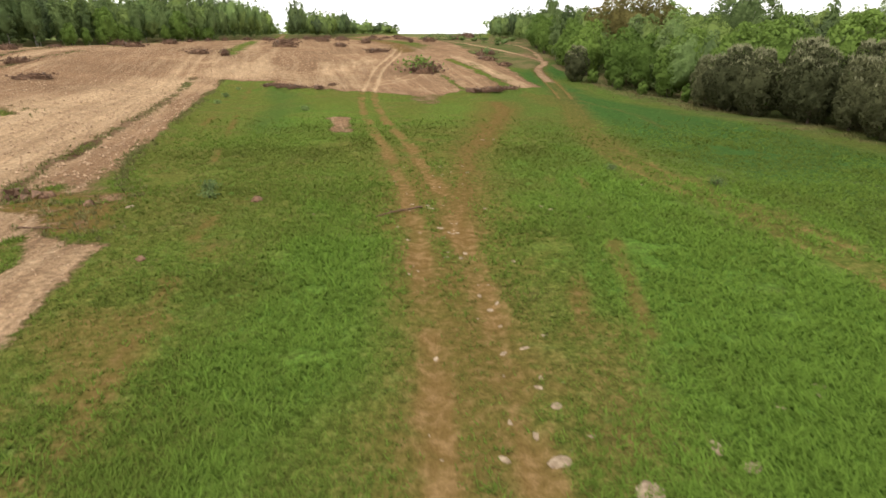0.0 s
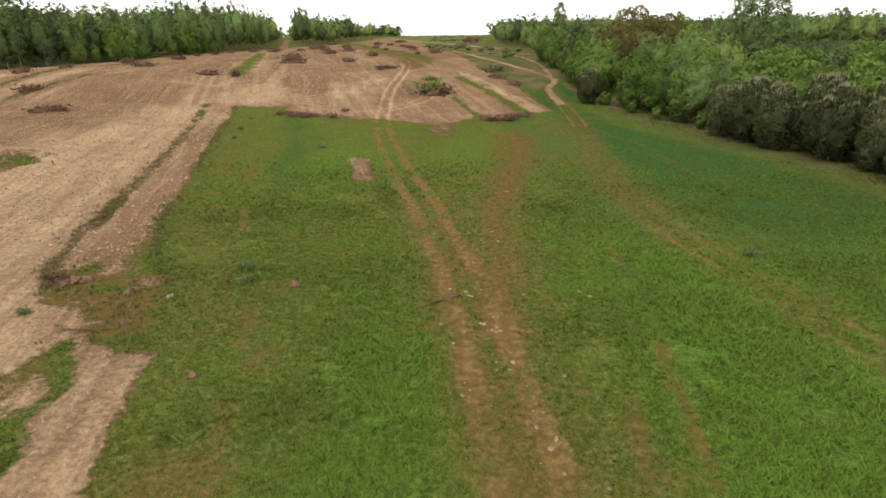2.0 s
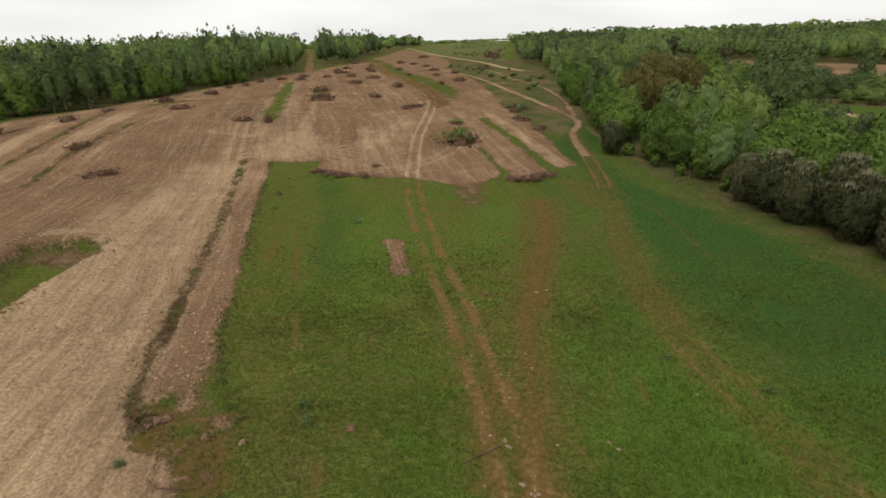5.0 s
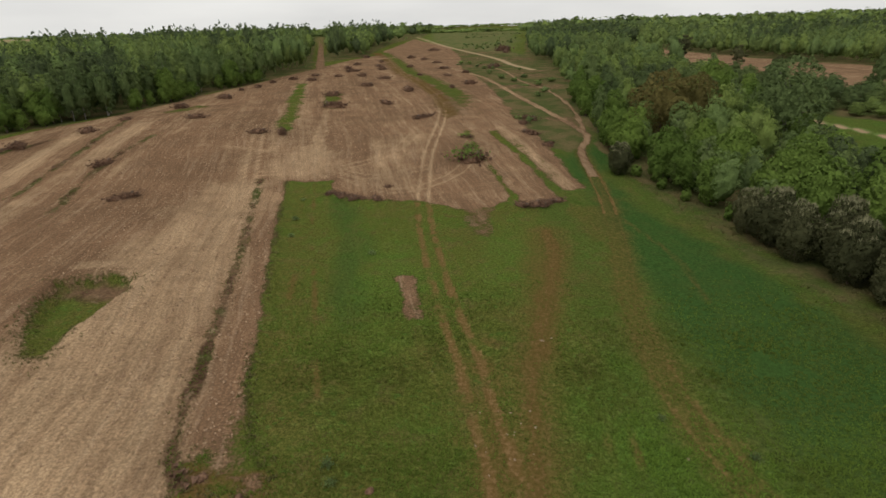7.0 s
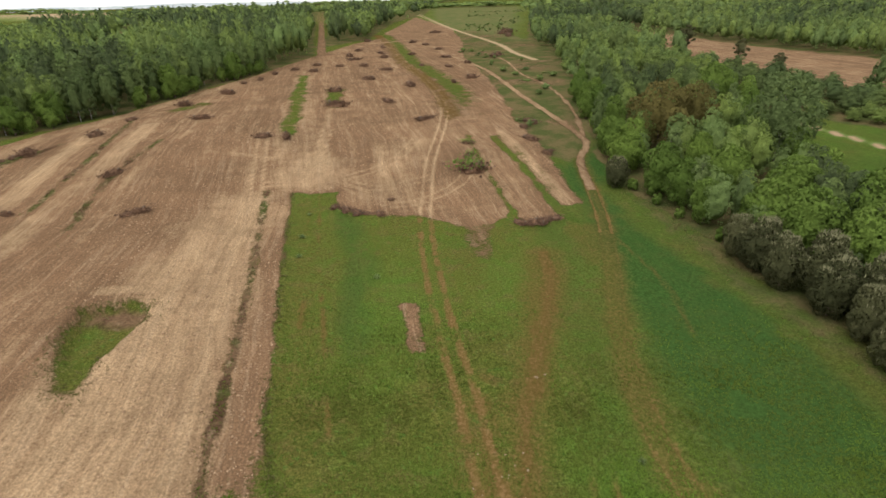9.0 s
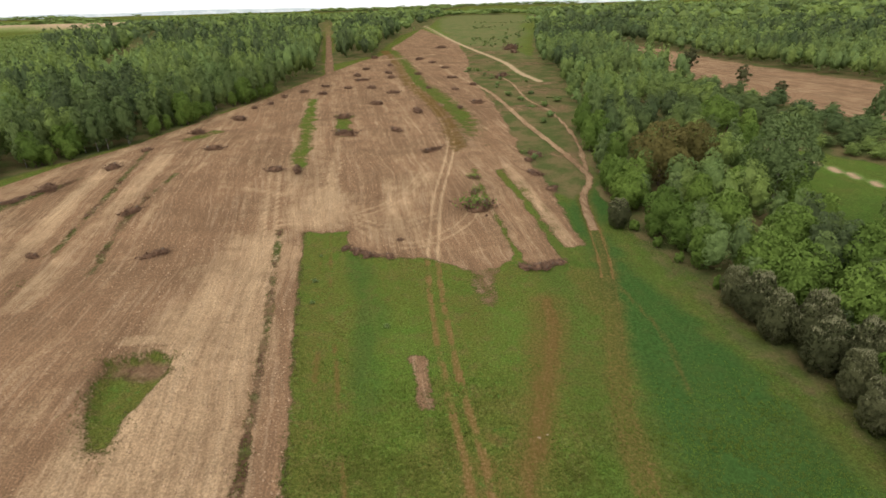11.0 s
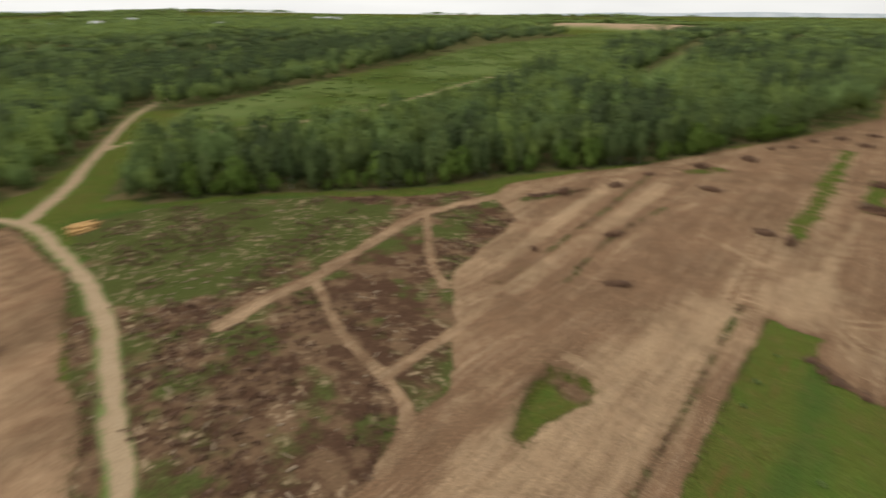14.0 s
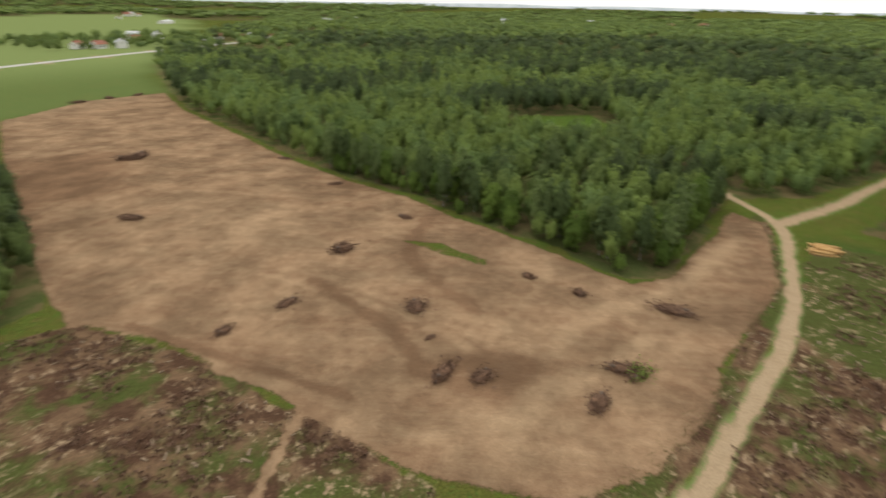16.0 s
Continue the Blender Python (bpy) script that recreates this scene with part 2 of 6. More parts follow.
def rough_material(name, a, b, scale=6.0, rough=0.9, bump=0.5, depth=0.03):
    q = Mat(name, rough, 0.2)
    n, f = q.noise(scale, 4, 0.65), q.noise(scale * 6, 3, 0.7)
    q.bump(q.math('ADD', n, q.math('MULTIPLY', f, 0.4)), bump, depth)
    return q.base(q.scaled(q.mix(q.range(n, 0.35, 0.65), a, b), q.range(f, 0.2, 0.8, 0.8, 1.2)))


def bark_material(name, pale, dark, bands):
    q = Mat(name, 0.85, 0.2)
    n = q.noise(1.0, 3, 0.6, q.turned(0, (3, 3, bands)))
    return q.base(q.mix(q.range(n, 0.5, 0.66), pale, dark))


GROUND = ground_material()
LEAF_BIRCH = leaf_material("birch_leaves", (0.095, 0.135, 0.052), (0.190, 0.250, 0.088))
LEAF_BRIGHT = leaf_material("fresh_green_leaves", (0.100, 0.158, 0.034), (0.185, 0.265, 0.056))
LEAF_PINE = leaf_material("pine_needles", (0.074, 0.080, 0.037), (0.135, 0.136, 0.064))
LEAF_BRONZE = leaf_material("bronze_young_leaves", (0.120, 0.108, 0.034), (0.165, 0.140, 0.048))
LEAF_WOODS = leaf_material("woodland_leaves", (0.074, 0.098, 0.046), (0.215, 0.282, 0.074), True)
BARK_BIRCH = bark_material("birch_bark", (0.27, 0.25, 0.215), (0.06, 0.05, 0.045), 4)
BARK_DARK = bark_material("dark_bark", (0.13, 0.095, 0.07), (0.06, 0.045, 0.035), 1)
CLOD = rough_material("dug_earth", (0.098, 0.054, 0.033), (0.190, 0.110, 0.066), 3.0)
CLODPALE = rough_material("dry_clods", (0.23, 0.145, 0.09), (0.40, 0.275, 0.17), 3.0)
TWIG = rough_material("dry_twigs", (0.072, 0.040, 0.026), (0.150, 0.090, 0.056), 4.0)
STONE = rough_material("pale_field_stone", (0.165, 0.118, 0.074), (0.285, 0.215, 0.145), 9.0)
TIMBER = rough_material("peeled_timber", (0.40, 0.23, 0.085), (0.56, 0.36, 0.15), 2.0, 0.8)
CUTEND = rough_material("sawn_wood", (0.66, 0.46, 0.22), (0.78, 0.60, 0.34), 6.0, 0.75)
HEATHER = rough_material("brown_heather", (0.078, 0.044, 0.030), (0.155, 0.092, 0.058), 5.0)
PLASTER = rough_material("pale_plaster", (0.66, 0.64, 0.60), (0.78, 0.77, 0.74), 0.8, 0.85, 0.1)
ROOFRED = rough_material("red_roof_tile", (0.22, 0.09, 0.06), (0.33, 0.14, 0.09), 1.2, 0.8, 0.2)
ROOFGREY = rough_material("grey_sheet_roof", (0.42, 0.43, 0.44), (0.58, 0.59, 0.60), 0.6, 0.5, 0.1)
PANE = rough_material("dark_window_glass", (0.03, 0.035, 0.04), (0.05, 0.055, 0.06), 1.0, 0.15, 0.0)
DOORWOOD = rough_material("brown_door", (0.12, 0.07, 0.04), (0.2, 0.12, 0.07), 3.0, 0.7, 0.2)
ROADDUST = rough_material("dusty_asphalt", (0.34, 0.32, 0.29), (0.46, 0.44, 0.40), 0.5, 0.9, 0.2)
# the hills' pale blue-grey is distance haze put into the base colour
HILLS = rough_material("haze_coloured_hills", (0.34, 0.38, 0.40), (0.46, 0.49, 0.50), 0.01, 1.0, 0.0)
GRASSBLADE = leaf_material("grass_blades", (0.086, 0.098, 0.020), (0.122, 0.200, 0.030), True, False)
VERGEGRASS = leaf_material("rank_verge_grass", (0.090, 0.088, 0.030), (0.180, 0.160, 0.070), True, False)
PINESHOOT = rough_material("pale_pine_shoots", (0.150, 0.150, 0.080), (0.235, 0.225, 0.128), 3.0)


# ---------------------------------------------------------------- the lie of the land
RNG = np.random.RandomState(7)
LATTICE = RNG.rand(256, 256)


def smooth(a, b, v):
    t = np.clip((v - a) / (b - a), 0, 1)
    return t * t * (3 - 2 * t)


def vnoise(x, y, size, octaves=3):
    """Value noise from 0 to 1 with blobs of that size in metres."""
    total, amount, norm = 0.0, 1.0, 0.0
    for k in range(octaves):
        u, v = np.asarray(x) / size + 17.3 * k, np.asarray(y) / size + 9.1 * k
        i, j = np.floor(u).astype(int), np.floor(v).astype(int)
        a, b = u - i, v - j
        a, b = a * a * (3 - 2 * a), b * b * (3 - 2 * b)
        p, q, r, s = LATTICE[i % 256, j % 256], LATTICE[(i + 1) % 256, j % 256], LATTICE[i % 256, (j + 1) % 256], LATTICE[(i + 1) % 256, (j + 1) % 256]
        total = total + amount * ((p * (1 - a) + q * a) * (1 - b) + (r * (1 - a) + s * a) * b)
        norm += amount
        amount, size = amount * 0.5, size * 0.5
    return total / norm


SLOPE_Y = (-6000, -1500, -400, -60, 70, 100, 135, 175, 260, 450, 800, 1500, 2600, 6000)
SLOPE_Z = (-25, -12, -4, 0, 0, 2.6, 4.8, 6.0, 6.6, 9, 15, 6, -5, -20)


def lie(x, y):
    """The broad height of the land: a meadow at 0, rising ahead and to the west."""
    z = sum(np.interp(y + d, SLOPE_Y, SLOPE_Z) for d in (-6, -3, 0, 3, 6)) / 5
    z = z + 2.2 * smooth(-18, -62, x) * (1 - smooth(85, 150, y)) * (1 - smooth(300, 900, -x)) - 0.4 * smooth(8, 25, x) * (1 - smooth(75, 100, y))
    far = np.hypot(x, y)
    return z + smooth(700, 2500, far) * (vnoise(x, y, 900, 3) - 0.5) * 16 + smooth(2900, 4300, far) * (20 + 26 * vnoise(x, y, 1300, 3))


def spaced(stops, far, grow=1.09):
    """Grid lines: (from, to, step) stretches in the middle, then wider and wider out to far."""
    v = [stops[0][0]]
    for a, b, step in stops:
        v += list(np.linspace(a, b, max(2, int((b - a) / step)))[1:])
    step, lo, hi = stops[0][2], [v[0]], [v[-1]]
    while lo[-1] > -far:
        step *= grow
        lo.append(lo[-1] - step)
    step = stops[-1][2]
    while hi[-1] < far:
        step *= grow
        hi.append(hi[-1] + step)
    return np.array(lo[:0:-1] + v + hi[1:])


GX = spaced([(-240, -150, 3.0), (-150, -95, 0.9), (-95, -26, 0.55), (-26, 16, 0.28), (16, 34, 0.6), (34, 80, 1.5)], 4750, 1.11)
GY = spaced([(-300, -110, 3.2), (-110, -2, 1.0), (-2, 52, 0.3), (52, 130, 0.55), (130, 260, 1.1), (260, 420, 2.5)], 4750, 1.11)
MX, MY = np.meshgrid(GX, GY)


def curve(points, step=2.0):
    """A smooth line through a few plan points."""
    p = np.array(points, float)
    p = np.vstack([2 * p[0] - p[1], p, 2 * p[-1] - p[-2]])
    out = []
    for a, b, c, d in zip(p, p[1:], p[2:], p[3:]):
        n = max(2, int(np.hypot(*(c - b)) / step))
        for t in np.arange(n) / n:
            out.append(0.5 * (2 * b + (c - a) * t + (2 * a - 5 * b + 4 * c - d) * t ** 2 + (3 * b - a - 3 * c + d) * t ** 3))
    return np.array(out + [p[-2]])


def to_line(x, y, pts):
    """The distance from places to a line of points, and which side."""
    best = np.full(np.shape(x), 1e9)
    for (ax, ay), (bx, by) in zip(pts[:-1], pts[1:]):
        dx, dy = bx - ax, by - ay
        t = np.clip(((x - ax) * dx + (y - ay) * dy) / (dx * dx + dy * dy + 1e-9), 0, 1)
        best = np.minimum(best, np.hypot(x - ax - t * dx, y - ay - t * dy))
    return best


def within(x, y, poly):
    """The distance inside a polygon; outside it is negative."""
    inside = np.zeros(np.shape(x), bool)
    for (ax, ay), (bx, by) in zip(poly, list(poly[1:]) + [poly[0]]):
        if ay != by:
            inside ^= ((ay > y) != (by > y)) & (x < (bx - ax) * (y - ay) / (by - ay) + ax)
    d = to_line(x, y, list(poly) + [poly[0]])
    return np.where(inside, d, -d)


def patch(of, extra, work):
    """Runs work on the part of the ground's grid near some points."""
    p = np.array(of)
    i0, i1 = np.searchsorted(GY, p[:, 1].min() - extra), np.searchsorted(GY, p[:, 1].max() + extra)
    j0, j1 = np.searchsorted(GX, p[:, 0].min() - extra), np.searchsorted(GX, p[:, 0].max() + extra)
    out = np.zeros(MX.shape)
    out[i0:i1, j0:j1] = work(MX[i0:i1, j0:j1], MY[i0:i1, j0:j1])
    return out


def area(poly, soft=1.0, wobble=1.0, size=6.0, grow=0.0):
    return patch(poly, soft + wobble + grow, lambda x, y: smooth(-soft, soft, within(x, y, poly) + grow + wobble * 2 * (vnoise(x, y, size) - 0.5)))


def strip(points, width, soft=0.3, wobble=0.15):
    """A band along a line, worked out stretch by stretch."""
    pts = points if isinstance(points, np.ndarray) else curve(points)
    reach, out = width / 2 + soft + wobble + 0.5, np.zeros(MX.shape)
    for k in range(0, len(pts) - 1, 6):
        p = pts[k:k + 7]
        i0, i1 = np.searchsorted(GY, p[:, 1].min() - reach), np.searchsorted(GY, p[:, 1].max() + reach)
        j0, j1 = np.searchsorted(GX, p[:, 0].min() - reach), np.searchsorted(GX, p[:, 0].max() + reach)
        x, y = MX[i0:i1, j0:j1], MY[i0:i1, j0:j1]
        if x.size:
            out[i0:i1, j0:j1] = np.maximum(out[i0:i1, j0:j1], 1 - smooth(width / 2 - soft, width / 2 + soft, to_line(x, y, p) + wobble * 2 * (vnoise(x, y, 2.5) - 0.5)))
    return out


def shifted(points, side):
    """The same line moved sideways."""
    p = curve(points)
    d = np.gradient(p, axis=0)
    d /= np.maximum(np.hypot(d[:, 0], d[:, 1]), 1e-6)[:, None]
    return p + side * np.stack([d[:, 1], -d[:, 0]], 1)


# plan of the ground, in metres
MAIN_FIELD = [(-30.3, 77.3), (-27.3, 65), (-24.2, 54), (-21.2, 43.5), (-18.8, 34.5), (-17.5, 29.6), (-15.6, 25), (-13.7, 22.3), (-12.7, 21.1), (-13.6, 20.9), (-15.5, 21.6), (-17.3, 24), (-18.5, 22.4), (-16.9, 19.6), (-15, 19.3), (-14.0, 17.8), (-14.6, 16.2), (-15.4, 13), (-12.6, 9), (-12, -8),
              (-24, -10), (-34, 2), (-38, 17), (-42.5, 24.5), (-44, 31), (-51, 36), (-56, 40), (-66, 47), (-72, 58), (-79, 73), (-93, 78), (-96, 86), (-90, 106), (-85, 124), (-82, 150), (-76, 182), (-73, 240),
              (-68, 300), (-57, 345), (-32, 216), (-19, 170), (-9, 122), (-4, 106), (-1, 92), (1.2, 80), (2.6, 71.4), (0.2, 67.5), (-2, 66.5), (-3.4, 66), (-6.5, 68), (-10, 70.3), (-17.4, 69), (-22, 72.5), (-23.7, 78.4)]
NEAR_STRIP = [(-14.0, 17.2), (-12.4, 16.5), (-10.9, 15.7), (-10.0, 12), (-9.3, 9.6), (-9, -6), (-11.8, -6), (-11.8, 11), (-12.7, 14.6)]
EAST_FIELD = [(-5, 106), (-10, 122), (-20, 170), (-33, 216), (-58, 345), (-64, 380), (-66, 600), (-21, 412), (-10, 300), (-8, 230), (-2, 190), (3, 150), (6, 119), (9.6, 98), (12.7, 74.5), (10, 74), (6, 90), (2, 106)]
EAST_BED = [(-4, 104), (-0.5, 84), (4.3, 66.8), (9.4, 67.7), (7.6, 77), (3, 96), (-1, 108)]
BACK_FIELD = [(-137, -20), (-132, -12), (-103, -4.6), (-87, -4.8), (-80, -6), (-71, -6), (-64, -4.8), (-56, -5.0), (-48, -7.0), (-39.5, -12.5), (-36, -21.5), (-33, -28), (-33, -34), (-32, -41), (-31.5, -49), (-29, -58), (-26, -71),
              (-21.5, -84), (-22, -95), (-30, -136), (-38, -180), (-59, -263), (-99, -291), (-136, -291), (-118, -237), (-106, -174), (-98, -136), (-94, -106), (-94, -83), (-91, -66), (-89.5, -47), (-87, -31), (-86, -24), (-94, -19.7), (-114, -19)]
HEATH = [(-38, -6), (-60, -2), (-98, -2), (-128, -2), (-131, 12), (-126, 28), (-118, 46), (-107, 61), (-98, 78), (-80, 84), (-66, 50), (-50, 40), (-42, 28), (-34, 8)]
HEATH_SOUTH = [(-33, -26), (-30, -58), (-22, -84), (-8, -88), (20, -60), (16, -20), (-10, -12), (-30, -12)]
HEATH_EAST = [(-14, 235), (-5, 190), (1, 150), (4, 119), (8, 96), (14, 88), (19, 100), (22, 125), (24, 165), (27, 212), (25, 300), (10, 380), (-20, 400), (-12, 290)]
PIT = [(-40.7, 43.3), (-37.5, 45.3), (-34.4, 45), (-33.2, 42.5), (-34, 39), (-33.6, 34.8), (-32.6, 31.4), (-34.7, 31.5), (-36.8, 34), (-38.6, 37.8), (-40, 40.8)]
BAR_STRIP = [(-34.4, 77.5), (-31.5, 67), (-27, 52), (-23.4, 39), (-21, 30), (-20, 25.6), (-18.8, 22.8), (-17.4, 21.2)]
GREEN_LONG = [(-60, 360), (-41, 280), (-27, 216), (-20, 192), (-13, 168), (-8, 148), (-3.5, 121)]
PATCH_BARE = [(-9.9, 46.6), (-8.0, 46.6), (-6.1, 38.3), (-7.8, 38.1)]
BROWN_FIELD = [(64, 330), (68, 262), (73, 212), (79, 170), (90, 138), (130, 118), (190, 120), (190, 170), (128, 190), (112, 240), (100, 312), (86, 372)]
GLADE_EAST = [(50, 106), (58, 120), (68, 112), (92, 92), (104, 62), (76, 50), (58, 66), (51, 80)]
GLADE_BACK = [(-176, -104), (-205, -122), (-228, -98), (-206, -74), (-178, -76)]
SHRUB_CLEARING = [(-196, 22), (-176, 44), (-172, 72), (-178, 110), (-206, 188), (-312, 384), (-460, 690), (-625, 945), (-587, 672), (-505, 412), (-347, 188), (-294, 107), (-268, 50)]
FAR_MEADOW = [(-59, -268), (-136, -300), (-190, -420), (-268, -560), (-700, -1300), (-1000, -2200), (-420, -1900), (0, -700), (20, -300)]
QUARRY = [(-575, 800), (-520, 900), (-640, 1120), (-900, 1180), (-980, 1000), (-800, 820)]
QUARRY_CUT = [(-470, 640), (-520, 900), (-640, 1140), (-980, 1200), (-1020, 980), (-800, 780), (-590, 650)]
HEATH_FAR = [(-30, 430), (20, 300), (24, 400), (60, 760), (110, 1900), (-110, 1900), (-60, 700)]
WOOD_WEST = [(-73, 241), (-77, 182), (-83, 151), (-86, 126), (-91, 110), (-97, 99), (-103, 84), (-112, 64), (-122, 47), (-130, 29), (-134, 14), (-143, 6), (-162, 12), (-192, 22), (-172, 44), (-168, 72), (-174, 110), (-202, 188), (-308, 384),
             (-456, 690), (-615, 950), (-640, 1600), (-317, 1500), (-316, 1141), (-114, 390)]
WOOD_NORTH = [(-82, 280), (-66, 330), (-72, 420), (-76, 508), (-62, 650), (-110, 1700), (-300, 1700), (-305, 1141), (-104, 390)]
WOOD_EAST = [(20, 123), (22, 160), (26, 212), (24, 300), (32, 400), (60, 700), (140, 2000), (1700, 2000), (1700, -120), (60, 5), (38, 24), (33, 36), (30, 46), (27, 60), (23, 76), (19.5, 86), (19.5, 100)]
WOOD_BACK = [(-142, -24), (-114, -21), (-95, -21), (-88, -25), (-89, -31), (-92, -47), (-93, -66), (-97, -83), (-97, -106), (-101, -136), (-109, -174), (-121, -237), (-140, -291), (-152, -322), (-192, -420), (-268, -556), (-420, -760),
             (-900, -1300), (-1600, -2300), (-2600, -1500), (-2600, 700), (-640, 1000), (-587, 672), (-505, 412), (-347, 188), (-294, 107), (-268, 46), (-269, 26), (-191, 3), (-163, -7), (-150, -20)]
WOOD_SOUTH = [(-36, -166), (-27, -112), (-20, -95), (-8, -90), (60, -110), (60, -300), (-40, -300), (-40, -200)]
RIDE = [(-168, 235), (-205, 310), (-262, 430), (-355, 640), (-490, 950)]
FIREBREAK = [(-69, 240), (-109, 390), (-311, 1141)]

# wheel tracks: middle lines
RUT_MAIN = [(-56, 343), (-30, 214), (-15.6, 158), (-10.4, 131), (-9.5, 115), (-10.3, 92), (-9.7, 77.7), (-9.4, 71), (-8.0, 59.5), (-5.5, 45), (-4.0, 38), (-2.6, 32), (-2.0, 28.3), (-1.05, 23.7), (-0.45, 19.8), (0.05, 15), (0.35, 12), (0.5, 10), (0.65, 7.5), (0.8, 3), (0.9, -10)]
RUT_EAST = [(5.7, 58.6), (5.8, 53), (4.6, 46), (3.8, 42), (1.7, 32), (1.2, 26.8), (0.8, 22), (0.6, 17)]
ROAD_EAST = [(-70, 660), (-21, 411), (6, 291), (13, 240), (19, 212)]
TRACK_EAST = [(-26, 290), (-16, 243), (-1, 193), (9, 141), (14, 121), (18, 102), (15.4, 92), (15.2, 81), (15, 72), (14.3, 65), (12.8, 54), (11.0, 44), (10.2, 36), (10.2, 29), (11.4, 22.5), (12, 18), (12.6, 14), (13.2, 8)]
TRACK_WOODS = [(3.4, 233), (8.2, 210), (11.1, 176), (16.1, 156.7), (18.5, 138), (19, 120), (18, 104)]
LANE_HEATH = [(-72, 12), (-76, 19.6), (-79, 29), (-85.5, 42), (-93.8, 60.5), (-92, 81), (-85, 113), (-80, 140), (-76, 175)]
PATH_A = [(-76.6, 28), (-61, 24.8), (-53.4, 25), (-47, 25), (-42, 23.5), (-38, 18)]
PATH_B = [(-50, 25.5), (-51.6, 32), (-54, 41), (-60, 54)]
PATH_C = [(-93, 60), (-82, 53), (-72, 47), (-64, 44)]
SAND_ROAD = [(-150, -24), (-135, -10), (-116, -5), (-98, -1.8), (-82, -0.6), (-69, -1.4), (-58, -2.2), (-51, -2.4), (-44.5, -4), (-36, -7), (-22, -11), (-8, -14)]
SAND_ROAD_NORTH = [(-135, -10), (-160, -1), (-191, 7), (-269, 30), (-330, 60)]
CLEARING_ROAD = [(-196, 8), (-206, 20), (-210, 57), (-204, 94), (-221, 138), (-262, 220)]
PATH_SOUTH = [(-20, -36), (-25, -39.3), (-32, -43)]
VILLAGE_ROAD = [(-60, -430), (-116, -484), (-272, -565), (-420, -640)]
GLADE_ROAD = [(52, 128), (57, 118), (61.5, 110), (67.3, 97.2), (74, 84), (86, 64)]
WEST_DITCHES = [[(-78.7, 117), (-69.9, 90), (-66.8, 76.3), (-63.5, 65.3), (-61.7, 58.8), (-60, 52)], [(-62.6, 104.3), (-61.9, 91.8), (-60.5, 80.3), (-58.3, 72.6), (-55.4, 64), (-52, 55)]]
FIELD_RIM = [(-24.2, 77.6), (-22.3, 73.0), (-19.9, 69.6), (-17.6, 68.6), (-15.6, 69.8), (-11.6, 69.6)]
HEAPS = [[(-85, 84), (-82.5, 90)], [(-22.3, 72.6), (-18.4, 69.6), (-14.5, 70)], [(3.6, 66.8), (6.5, 67), (9.5, 67.8)]]


def ruts(points, gauge=1.45, width=0.42):
    return np.maximum(strip(shifted(points, gauge / 2), width, 0.2, 0.12), strip(shifted(points, -gauge / 2), width, 0.2, 0.12))


